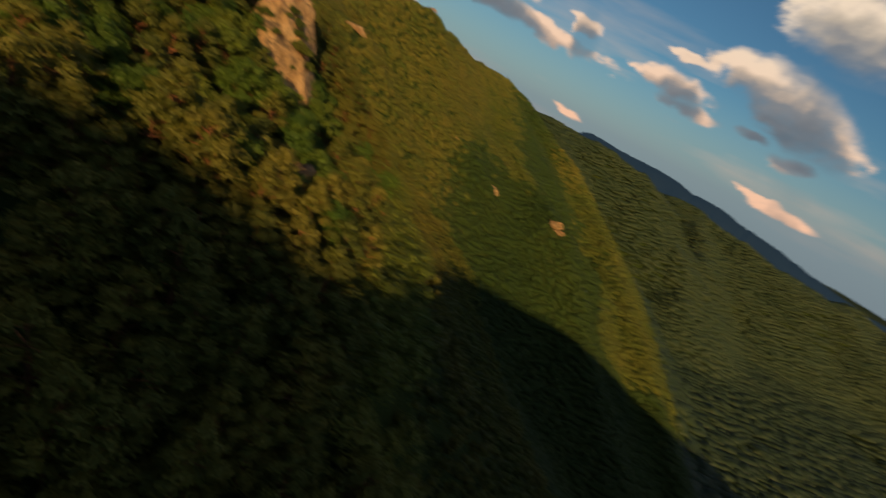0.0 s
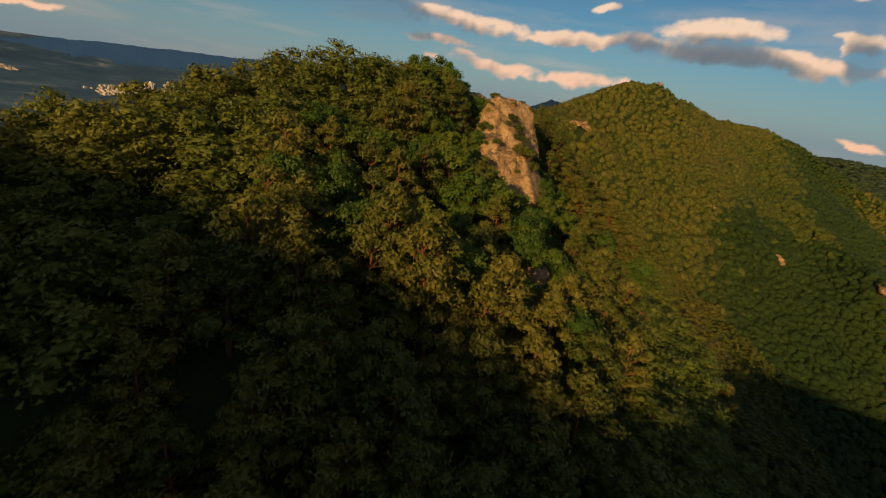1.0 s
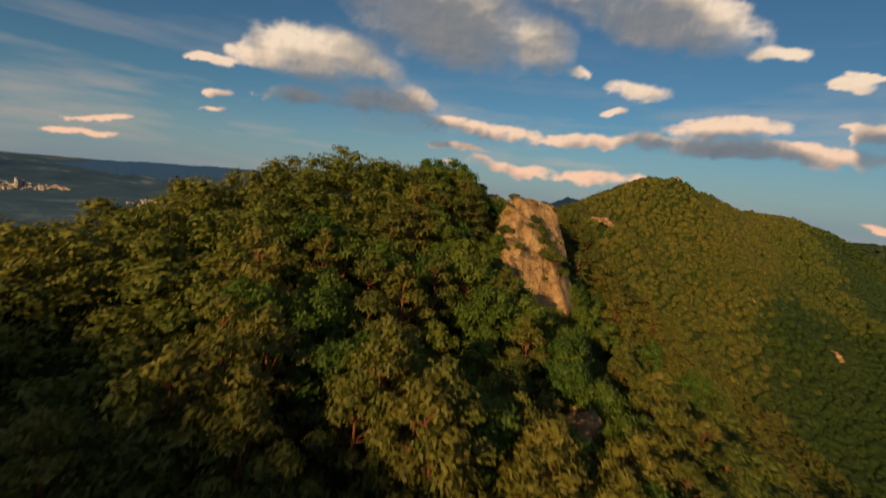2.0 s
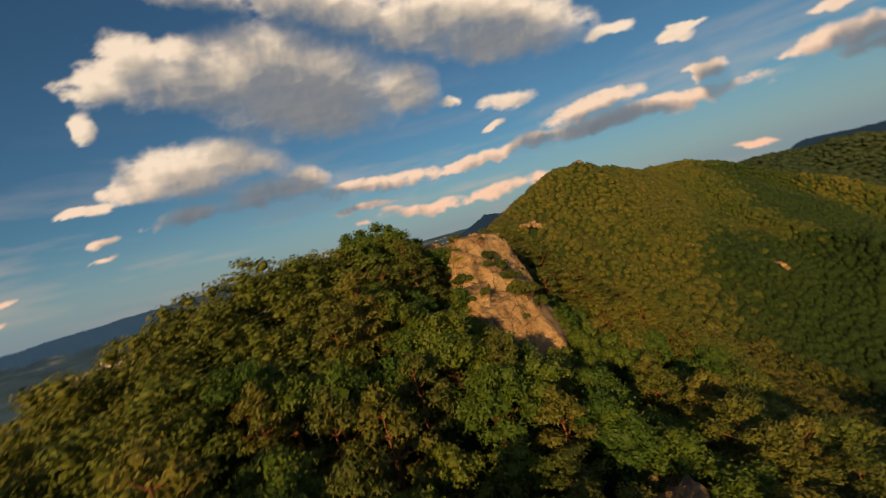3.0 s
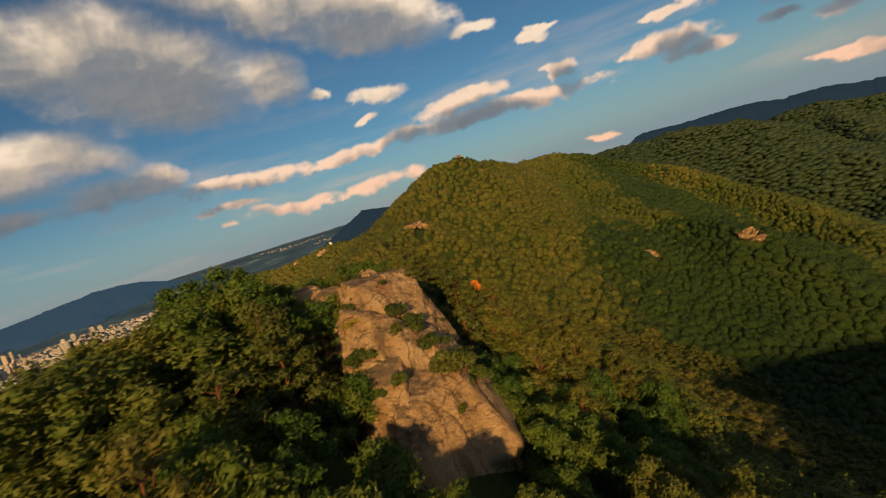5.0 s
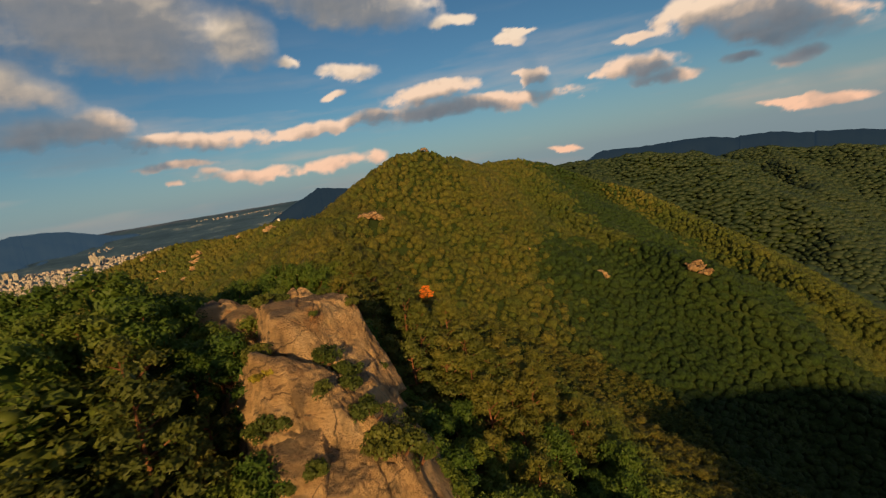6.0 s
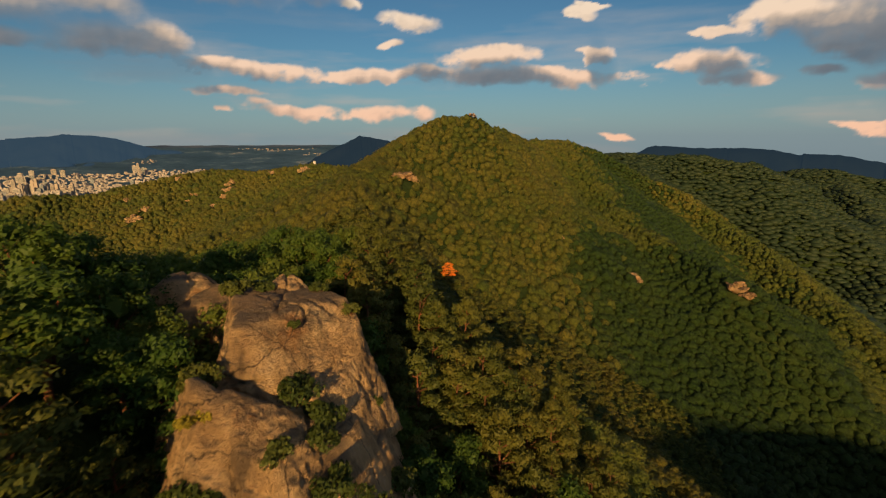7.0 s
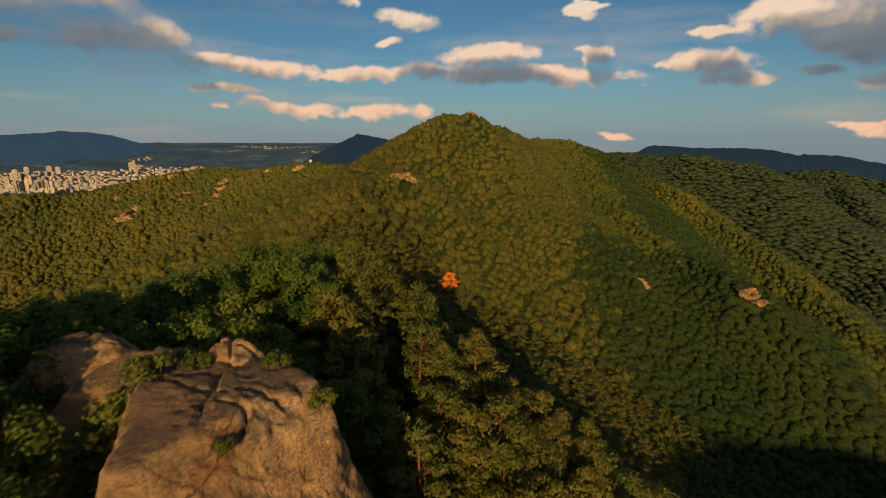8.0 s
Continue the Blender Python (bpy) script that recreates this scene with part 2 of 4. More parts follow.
RIDGE_WEST = np.array([(0, 310, 96), (-60, 420, 72), (-135, 470, 70), (-205, 482, 67), (-245, 481, 64), (-301, 448, 56), (-335, 423, 47), (-363, 400, 47), (-460, 380, 25), (-650, 340, -50)], float)
HILL_EAST = np.array([(150, 1250, 60), (322, 860, 66), (386, 813, 62), (478, 762, 47)], float)
HILL_EAST_END = np.array([(478, 762, 47), (520, 725, 22), (528, 640, -18), (515, 540, -60)], float)
HILL_SPURS = np.array([(322, 860, 64), (330, 700, 22), (340, 590, -30), (352, 480, -85)], float)
HILL_FAR = np.array([(560, 1000, 12), (646, 890, 22), (689, 857, 20), (740, 813, 14), (820, 740, 2), (1000, 700, 8), (1400, 500, 0)], float)
HILL_FAR_SPUR = np.array([(689, 857, 18), (640, 740, -8), (590, 610, -50), (560, 500, -95)], float)
PLAIN = -120.0


def spine(p, line, slope_l, slope_r, r):
    """Height of a ridge whose crest is the line and whose flanks fall away from it; its ends fall as its steeper flank."""
    best = np.full(len(p), 1e18)
    crest = np.zeros(len(p))
    side = np.zeros(len(p))
    past = np.zeros(len(p))
    last = len(line) - 2
    for k, (a, b) in enumerate(zip(line[:-1], line[1:])):
        ab = (b - a)[:2]
        raw = ((p - a[:2]) @ ab) / (ab @ ab)
        u = np.clip(raw, 0, 1)
        q = p - (a[:2] + u[:, None] * ab)
        d = (q * q).sum(1)
        near = d < best
        best = np.where(near, d, best)
        crest = np.where(near, a[2] + u * (b[2] - a[2]), crest)
        side = np.where(near, ab[0] * q[:, 1] - ab[1] * q[:, 0], side)
        over = np.where((raw < 0) & (k == 0), -raw, np.where((raw > 1) & (k == last), raw - 1, 0.0))
        past = np.where(near, over * np.sqrt(ab @ ab) / np.sqrt(d + 1e-9), past)
    s = np.where(side > 0, slope_l, slope_r)
    s = s + (max(slope_l, slope_r) - s) * np.clip(past, 0, 1)
    return crest - s * (np.sqrt(best + r * r) - r)


def value_noise(p, scale, seed):
    """Smooth noise in -1 to 1."""
    g = np.random.RandomState(seed).uniform(-1, 1, (64, 64))
    q = p / scale
    i = np.floor(q).astype(int)
    u = q - i
    u = u * u * (3 - 2 * u)
    a, b = i[:, 0] % 64, i[:, 1] % 64
    a1, b1 = (a + 1) % 64, (b + 1) % 64
    return ((g[a, b] * (1 - u[:, 0]) + g[a1, b] * u[:, 0]) * (1 - u[:, 1]) + (g[a, b1] * (1 - u[:, 0]) + g[a1, b1] * u[:, 0]) * u[:, 1])


def height(p):
    p = np.atleast_2d(np.asarray(p, float))
    parts = [spine(p, RIDGE, 0.72, 0.9, 7), spine(p, SHADE_RIDGE, 1.3, 1.3, 2), spine(p, SPUR_NEAR, 0.75, 0.6, 9), spine(p, SPUR_PINE, 0.9, 0.8, 4), spine(p, SPUR_ROCK, 1.0, 1.1, 3), spine(p, SPUR_MID, 0.8, 0.8, 8), spine(p, SPUR_FOOT, 0.85, 0.8, 5), spine(p, SPUR_BALD, 0.6, 0.8, 6),
             spine(p, SPUR_FACE, 0.95, 0.78, 8), spine(p, SPUR_EAST, 0.6, 0.78, 6), spine(p, RIDGE_WEST, 0.36, 0.6, 10),
             spine(p, HILL_EAST, 0.6, 0.6, 14), spine(p, HILL_EAST_END, 0.6, 0.6, 12), spine(p, HILL_SPURS, 0.6, 0.6, 10), spine(p, HILL_FAR, 0.55, 0.55, 14), spine(p, HILL_FAR_SPUR, 0.6, 0.6, 10),
             PLAIN - 140 * np.clip((p[:, 0] - 900) / 1200, 0, 1) + 150 * np.clip((np.hypot(p[:, 0], p[:, 1]) - 3000) / 1900, 0, 1) ** 1.3 * np.clip(-p[:, 0] / 500, 0, 1)]
    k = 5.0
    top = np.max(parts, axis=0)
    h = top + k * np.log(sum(np.exp((q - top) / k) for q in parts))
    h = h - 4.5 * np.exp(-((p[:, 0] - 5) ** 2 + (p[:, 1] - 22) ** 2) / 130)      # the hollow under the outcrop
    hill = np.clip((h - PLAIN) / 60, 0, 1)
    far = np.clip((np.hypot(p[:, 0] + 5, p[:, 1] - 10) - 60) / 80, 0.25, 1)
    h = h + hill * far * (3.5 * value_noise(p, 60, 3) + 1.8 * value_noise(p, 23, 4)) + hill * 0.7 * value_noise(p, 8, 5)
    h = h + hill * np.clip((p[:, 0] - 320) / 120, 0, 1) * (16 * value_noise(p, 140, 6) + 8 * value_noise(p, 55, 7))
    return h


def mesh_of(name, verts, faces, smooth=False):
    me = bpy.data.meshes.new(name)
    me.from_pydata(verts.tolist() if isinstance(verts, np.ndarray) else verts, [], faces.tolist() if isinstance(faces, np.ndarray) else faces)
    if smooth:
        me.polygons.foreach_set("use_smooth", [True] * len(me.polygons))
    me.update()
    return me


def stretched(n, near, reach):
    """Grid steps that are even near the middle and widen outwards."""
    s = np.linspace(-1, 1, n)
    k = np.arcsinh(reach / near)
    return near * np.sinh(k * s)


def build_ground():
    gx = stretched(280, 260, 4900) + 20
    gy = stretched(280, 260, 4900) + 140
    X, Y = np.meshgrid(gx, gy)
    p = np.stack([X.ravel(), Y.ravel()], 1)
    z = height(p)
    z = z - 3 * np.clip((np.hypot(p[:, 0], p[:, 1] - 100) - 430) / 200, 0, 1)
    v = np.column_stack([p, z])
    n = 280
    i = (np.arange(n - 1)[:, None] * n + np.arange(n - 1)[None]).ravel()
    f = np.stack([i, i + 1, i + n + 1, i + n], 1)
    me = mesh_of("ground", v, f, True)
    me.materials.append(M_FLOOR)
    return tagged(new("ground", me), "wooded mountain ground of dark green undergrowth, with haze in the blue colour of the plain", "ground", kind="structure")


build_ground()

# ---- trees ----
def leaf_blades(rng, clumps, count, length, width, up, lift=0.0):
    """Small leaves on the outside of the clumps (centre, radii), as vertices and faces."""
    C = np.array([c for c, r in clumps], float)
    R = np.array([r for c, r in clumps], float)
    k = np.repeat(np.arange(len(clumps)), count)
    d = rng.normal(size=(len(k), 3))
    d[:, 2] += up
    d /= np.linalg.norm(d, axis=1)[:, None]
    pos = C[k] + R[k] * d * rng.uniform(0.55, 1.08, (len(k), 1))
    nor = d + rng.normal(0, 0.55, d.shape)
    nor[:, 2] += lift
    nor /= np.linalg.norm(nor, axis=1)[:, None]
    t = np.cross(nor, rng.normal(size=d.shape))
    t /= np.linalg.norm(t, axis=1)[:, None]
    b = np.cross(nor, t)
    ls = (length * rng.uniform(0.7, 1.3, len(k)))[:, None]
    ws = (width * rng.uniform(0.7, 1.3, len(k)))[:, None]
    v = np.stack([pos - t * ls - b * ws, pos - t * ls + b * ws, pos + t * ls], 1).reshape(-1, 3)
    f = np.arange(len(k) * 3).reshape(-1, 3)
    return v, f


def limb(bm, a, b, ra, rb, sides=6):
    a, b = Vector(a), Vector(b)
    q = (b - a).to_track_quat("Z", "Y")
    rings = []
    for c, r in ((a, ra), (b, rb)):
        rings.append([bm.verts.new(c + q @ Vector((r * math.cos(2 * math.pi * i / sides), r * math.sin(2 * math.pi * i / sides), 0))) for i in range(sides)])
    for i in range(sides):
        bm.faces.new((rings[0][i], rings[0][(i + 1) % sides], rings[1][(i + 1) % sides], rings[1][i]))
    bm.faces.new(rings[1])


def ball_form(level):
    bm = bmesh.new()
    bmesh.ops.create_icosphere(bm, subdivisions=level, radius=1.0)
    v = np.array([q.co[:] for q in bm.verts])
    f = np.array([[q.index for q in t.verts] for t in bm.faces])
    bm.free()
    return v, f


def hearts(rng, clumps, share, v, f):
    """Adds the dense inside of each clump to a crown of leaves."""
    bv, bf = ball_form(1)
    V, F, n = [v], [q.tolist() for q in f], len(v)
    for c, r in clumps:
        V.append(np.array(c) + bv * np.array(r) * share * rng.uniform(0.75, 1.2, (len(bv), 1)))
        F += (bf + n).tolist()
        n += len(bv)
    return np.concatenate(V), F


def pine_meshes(seed):
    rng = np.random.RandomState(seed)
    h = 7.4
    lean = rng.uniform(-0.7, 0.7, 2)
    bm = bmesh.new()
    pts = [Vector((lean[0] * (i / 5) ** 2, lean[1] * (i / 5) ** 2, -1.2 + (h + 0.6) * i / 5)) for i in range(6)]
    for i in range(5):
        limb(bm, pts[i], pts[i + 1], 0.19 * (1 - i / 6.5), 0.19 * (1 - (i + 1) / 6.5), 7)
    clumps = []
    layers = 6
    for j in range(layers):
        u = j / (layers - 1)
        z = 1.5 + 5.3 * u
        reach = (2.3 - 1.5 * u * u) * rng.uniform(0.85, 1.15)
        n = int(round(7 - 3.6 * u))
        a0 = rng.uniform(0, 6.28)
        for i in range(n):
            a = a0 + 6.283 * i / n + rng.uniform(-0.35, 0.35)
            r = reach * rng.uniform(0.55, 1.1)
            c = (lean[0] * u + r * math.cos(a), lean[1] * u + r * math.sin(a), z + rng.uniform(-0.4, 0.4) + 0.10 * r)
            s = rng.uniform(0.7, 1.15) * (1.0 - 0.2 * u)
            clumps.append((c, (s, s, 0.5 * s)))
            limb(bm, (lean[0] * u * u, lean[1] * u * u, z - 0.6), (c[0], c[1], c[2] - 0.15), 0.06, 0.02, 4)
    clumps.append(((lean[0], lean[1], h), (0.8, 0.8, 0.6)))
    trunk = bpy.data.meshes.new("pine_trunk")
    bm.to_mesh(trunk)
    bm.free()
    trunk.materials.append(M_BARK)
    v, f = hearts(rng, clumps, 0.5, *leaf_blades(rng, clumps, 90, 0.165, 0.08, 0.5, 0.35))
    crown = mesh_of("pine_crown", v, f)
    crown.materials.append(M_PINE)
    return trunk, crown


def oak_meshes(seed):
    rng = np.random.RandomState(seed)
    bm = bmesh.new()
    limb(bm, (0, 0, -1.2), (0.1, 0, 2.6), 0.2, 0.14, 7)
    clumps = []
    for i in range(22):
        d = rng.normal(size=3)
        d /= np.linalg.norm(d)
        d[2] = abs(d[2]) * 1.3 - 0.55
        c = np.array([0, 0, 3.9]) + d * np.array([2.1, 2.1, 2.6]) * rng.uniform(0.75, 1.1)
        s = rng.uniform(0.55, 1.05)
        clumps.append((tuple(c), (s, s, s * 0.75)))
        if i % 2 == 0:
            limb(bm, (0.1, 0, 2.3), tuple(c), 0.08, 0.02, 4)
    clumps.append(((0, 0, 4.2), (1.7, 1.7, 1.8)))
    trunk = bpy.data.meshes.new("oak_trunk")
    bm.to_mesh(trunk)
    bm.free()
    trunk.materials.append(M_BARK)
    v, f = hearts(rng, clumps, 0.55, *leaf_blades(rng, clumps, 105, 0.14, 0.092, 0.35, 0.25))
    crown = mesh_of("oak_crown", v, f)
    crown.materials.append(M_LEAF)
    return trunk, crown


def make_tree(name, trunk, crown, label, category, group):
    ob = new(name)
    ob.empty_display_size = 0.5
    for nm, me in (("trunk", trunk), ("crown", crown)):
        o = new(nm, me)
        o.parent = ob
    return tagged(ob, label, category, group)


def rock_clear(p):
    """How far outside the rock outcrop a place of the plan lies; below zero on it."""
    a, b = np.array([-7.2, 17.5]), np.array([-2.6, -0.5])
    ab = b - a
    u = np.clip(((p - a) @ ab) / (ab @ ab), 0, 1)
    q = p - (a + u[:, None] * ab)
    return np.hypot(q[:, 0], q[:, 1]) - 4.6


# places where bare rock breaks through the woods: x, y, size, slabs
BARE = [(-16.2, 216.0, 8.0, 5), (97.0, 228.0, 6.0, 3), (143.0, 214.0, 9.0, 5), (60.0, 232.0, 3.0, 2), (-133.0, 452.0, 11.0, 5), (-165.0, 462.0, 7.0, 3),
        (-201.0, 450.0, 8.0, 4), (-197.0, 436.0, 8.0, 4), (-195.0, 421.0, 8.0, 4), (-198.0, 406.0, 7.0, 3), (-230.0, 430.0, 7.0, 3), (-260.0, 390.0, 9.0, 4), (-259.0, 405.0, 8.0, 3), (-286.0, 424.0, 6.0, 2),
        (-257.0, 462.0, 7.0, 2), (-225.0, 405.0, 5.0, 2)]


def off_bare(p):
    """The places of p that are clear of bare rock."""
    ok = np.ones(len(p), bool)
    for x, y, size, n in BARE + [(19.0, 308.0, 3.0, 1), (1.5, 114.0, 4.5, 1)]:
        ok &= np.hypot(p[:, 0] - x, p[:, 1] - y) > size * 0.5
        ok &= np.hypot(p[:, 0] - x + 0.1 * x * size / abs(y), p[:, 1] - y + size * 0.8) > size * 0.38
    return p[ok]


def scattered(x0, x1, y0, y1, step, seed):
    rng = np.random.RandomState(seed)
    X, Y = np.meshgrid(np.arange(x0, x1, step), np.arange(y0, y1, step))
    p = np.stack([X.ravel(), Y.ravel()], 1).astype(float)
    p[:, 0] += (np.arange(len(p)) // X.shape[1] % 2) * step * 0.5
    return p + rng.uniform(-0.42, 0.42, p.shape) * step


NEAR = (-46, 28, -70, 66)
spots = scattered(*NEAR, 3.55, 11)
spots = spots[rock_clear(spots) > 0.0]
z = height(spots)
beside = rock_clear(spots)
pine_bias = value_noise(spots, 22, 9) + 0.25 + 0.8 * ((spots[:, 0] > -9) & (spots[:, 1] > 28))
rng = np.random.RandomState(21)
pines = [make_tree("pine_tree", *pine_meshes(100 + i), "red pine with layered flat needle tufts on the ridge", "pine tree", "pines of the ridge") for i in range(6)]
oaks = [make_tree("broadleaf_tree", *oak_meshes(200 + i), "round-crowned green broadleaf tree on the ridge", "tree", "broadleaf trees of the ridge") for i in range(6)]
used = {}
count = {"pine": 0, "oak": 0}
rest = []
dist_path = np.min([np.hypot(spots[:, 0] - x, spots[:, 1] - y) for x, y in ((13, -70), (9, -58), (3, -45), (1, -30), (1, -15), (0, 0), (-5, 15), (-12, 30), (2, 36), (-14, 48))], axis=0)
order = np.argsort(dist_path)
for k in order:
    x, y = spots[k]
    kind = "pine" if pine_bias[k] + rng.uniform(-0.5, 0.5) > 0.15 else "oak"
    if count[kind] >= 195:
        rest.append(k)
        continue
    pool = pines if kind == "pine" else oaks
    i = rng.randint(6)
    s = rng.uniform(0.80, 1.15) * (0.8 if beside[k] < 5 else 1.0) * (1.1 if x > -9 and 25 < y < 62 else 1.0)
    m = pose(x, y, z[k], rng.uniform(-4, 4), rng.uniform(-4, 4), rng.uniform(0, 360)) @ Matrix.Diagonal((s, s, s * rng.uniform(0.9, 1.1), 1))
    if (kind, i) not in used:
        used[(kind, i)] = True
        pool[i].matrix_basis = m
    else:
        o = copy_thing(pool[i], m)
        o.matrix_basis = m
    count[kind] += 1


def crown_form(rng, clump_count, heart, flakes, leaf, conical):
    """A crown one unit high: lumpy clumps of foliage with loose leaves on them; triangles only."""
    bv, bf = ball_form(1)
    V, F, n, clumps = [], [], 0, []
    for j in range(clump_count):
        a, u = rng.uniform(0, 6.28), (j + rng.uniform(0.2, 0.8)) / clump_count
        wide = (0.36 - 0.26 * u) if conical else 0.34 * math.sin(0.5 + 2.3 * u)
        r = wide * rng.uniform(0.5, 1.1)
        c = np.array([r * math.cos(a), r * math.sin(a), 0.22 + 0.68 * u])
        s = rng.uniform(0.15, 0.25) * (1.1 - 0.35 * u)
        rad = np.array([s, s, s * (0.55 if conical else 0.8)])
        clumps.append((tuple(c), tuple(rad * 1.05)))
        V.append(c + bv * rad * heart * rng.uniform(0.75, 1.2, (len(bv), 1)))
        F.append(bf + n)
        n += len(bv)
    if flakes:
        lv, lf = leaf_blades(rng, clumps, flakes, leaf, leaf * 0.6, 0.5, 0.35)
        V.append(lv)
        F.append(lf + n)
    return np.concatenate(V), np.concatenate(F)


def dome_form(rng, level, flakes, leaf, conical):
    """A crown of a closed wood, one unit high: a lumpy dome whose foot meets its neighbours, with loose leaves on it."""
    bv, bf = ball_form(level)
    v = bv * rng.uniform(0.70, 1.22, (len(bv), 1))
    up = np.clip(v[:, 2:], 0, 1)
    v[:, :2] *= 0.5 * (1 - (0.5 if conical else 0.12) * up)
    v[:, 2] = 0.38 + 0.6 * v[:, 2]
    if not flakes:
        return v, bf
    lv, lf = leaf_blades(rng, [((0, 0, 0.42), (0.56, 0.56, 0.66))], flakes, leaf, leaf * 0.6, 0.9, 0.5)
    return np.concatenate([v, lv]), np.concatenate([bf, lf + len(v)])


def wood(name, p, clump_count, heart, flakes, leaf, size, tall, seed, label, material=None):
    """A stretch of wood: one mesh of many crowns, some of pines and some of broadleaf trees."""
    rng = np.random.RandomState(seed)
    forms = [crown_form(rng, clump_count, heart, flakes, leaf, i % 2 == 0) if clump_count > 2 else dome_form(rng, clump_count, flakes, leaf, i % 2 == 0) for i in range(8)]
    z = height(p)
    pine = value_noise(p, 45, 91) + 0.5 * value_noise(p, 17, 92)
    # basin crowns turn broadleaf and darker, with some shade in their tint
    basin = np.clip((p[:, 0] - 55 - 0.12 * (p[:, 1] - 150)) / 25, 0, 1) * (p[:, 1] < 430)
    V, F, T = [], [], []
    off = 0
    for x, zz, pn, low in zip(p, z, pine, basin):
        conical = pn + rng.uniform(-0.35, 0.35) > 0.0 and low < 0.5
        v, f = forms[2 * rng.randint(4) + (0 if conical else 1)]
        a = rng.uniform(0, 6.28)
        s = size * (rng.uniform(0.72, 1.15) if clump_count > 2 else rng.uniform(0.6, 1.0) * (1.0 + 0.6 * rng.uniform() ** 3))
        w0 = s * rng.uniform(1.05, 1.4) * (1.6 if size > 7 else 1.1 if clump_count < 3 else 1.0)
        ca, sa = math.cos(a) * w0, math.sin(a) * w0
        w = np.column_stack([v[:, 0] * ca - v[:, 1] * sa + x[0], v[:, 0] * sa + v[:, 1] * ca + x[1], (v[:, 2] * tall + (0.2 * (1 - tall) if clump_count > 2 else -0.12) - 0.05) * s + zz])
        V.append(w)
        F.append(f + off)
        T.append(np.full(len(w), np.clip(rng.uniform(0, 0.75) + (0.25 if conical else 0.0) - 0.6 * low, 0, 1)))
        off += len(w)
    V, F, T = np.concatenate(V), np.concatenate(F), np.concatenate(T)
    me = bpy.data.meshes.new(name)
    me.vertices.add(len(V))
    me.vertices.foreach_set("co", V.ravel())
    me.loops.add(F.size)
    me.loops.foreach_set("vertex_index", F.ravel())
    me.polygons.add(len(F))
    me.polygons.foreach_set("loop_start", np.arange(0, F.size, 3))
    me.polygons.foreach_set("use_smooth", np.ones(len(F), bool))
    at = me.attributes.new("tint", "FLOAT", "POINT")
    at.data.foreach_set("value", T)
    me.update(calc_edges=True)
    me.materials.append(material or M_FAR)
    return tagged(new(name, me), label, "forest", kind="stuff")


mid = scattered(-110, 310, -90, 290, 3.2, 31)
mid = mid[(mid[:, 0] < 60) | (mid[:, 1] > mid[:, 0] * 0.55 - 60)]
inside = (mid[:, 0] > NEAR[0]) & (mid[:, 0] < NEAR[1]) & (mid[:, 1] > NEAR[2]) & (mid[:, 1] < NEAR[3])
mid = off_bare(mid[~inside])
near_mid = (mid[:, 1] < 150) & (mid[:, 0] < 90) & (mid[:, 0] > -60)
wood("ridge_wood", spots[rest], 14, 0.42, 52, 0.028, 6.4, 0.85, 40, "mixed wood of pines and broadleaf trees on the ridge flanks", M_RIDGE)
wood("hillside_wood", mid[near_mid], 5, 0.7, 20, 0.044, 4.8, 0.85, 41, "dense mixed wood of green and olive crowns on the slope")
# gully stand: broadleaf trees whose leaf colour also carries the shade there
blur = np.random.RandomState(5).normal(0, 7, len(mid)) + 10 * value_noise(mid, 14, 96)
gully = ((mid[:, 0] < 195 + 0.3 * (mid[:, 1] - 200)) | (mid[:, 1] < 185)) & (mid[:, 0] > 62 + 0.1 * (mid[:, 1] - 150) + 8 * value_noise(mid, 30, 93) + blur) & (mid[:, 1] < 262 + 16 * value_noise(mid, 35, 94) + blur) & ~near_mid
wood("gully_wood", mid[gully], 1, 1, 24, 0.085, 3.9, 1.0, 45, "dark green broadleaf wood filling the gully, with shade in its leaf colour", M_GULLY_SHADED)
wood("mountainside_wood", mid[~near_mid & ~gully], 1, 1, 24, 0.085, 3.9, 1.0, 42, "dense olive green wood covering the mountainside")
far_p = off_bare(np.concatenate([scattered(-420, 330, 290, 560, 3.3, 33), scattered(-420, -110, -160, 290, 4.4, 34)]))
# shadowed strip under the far crest, put in as darker crowns
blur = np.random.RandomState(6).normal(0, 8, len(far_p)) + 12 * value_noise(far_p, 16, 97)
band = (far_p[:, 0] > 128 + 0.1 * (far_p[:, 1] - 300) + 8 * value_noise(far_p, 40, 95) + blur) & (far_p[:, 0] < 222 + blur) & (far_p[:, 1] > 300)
wood("far_flank_wood", far_p[band], 1, 1, 7, 0.11, 4.0, 0.95, 46, "green wood on the far flank of the mountain, its shadowed strip put into the leaf colour", M_GULLY_SHADED)
wood("peak_wood", far_p[~band], 1, 1, 7, 0.11, 4.0, 0.95, 43, "olive green wood on the peak and far ridges")
# hills across the valley, shaded and hazed through their leaf colour
east_p = scattered(200, 1050, 430, 1120, 5.8, 35)
east_p = east_p[~((east_p[:, 0] < 330) & (east_p[:, 1] < 560))]
low_p = scattered(200, 760, -60, 430, 8.0, 36)
low_p = low_p[((low_p[:, 0] > 310) | (low_p[:, 1] < low_p[:, 0] * 0.55 - 60)) & ((low_p[:, 0] > 330) | (low_p[:, 1] < 290))]
east_p = np.concatenate([east_p, low_p, scattered(760, 1500, -150, 430, 15.0, 37)])
wood("valley_wood", east_p, 1, 1, 0, 0.1, 7.6, 0.62, 44, "green wood on the hills across the valley, with shade and haze in its leaf colour", M_VALLEY_SHADED)

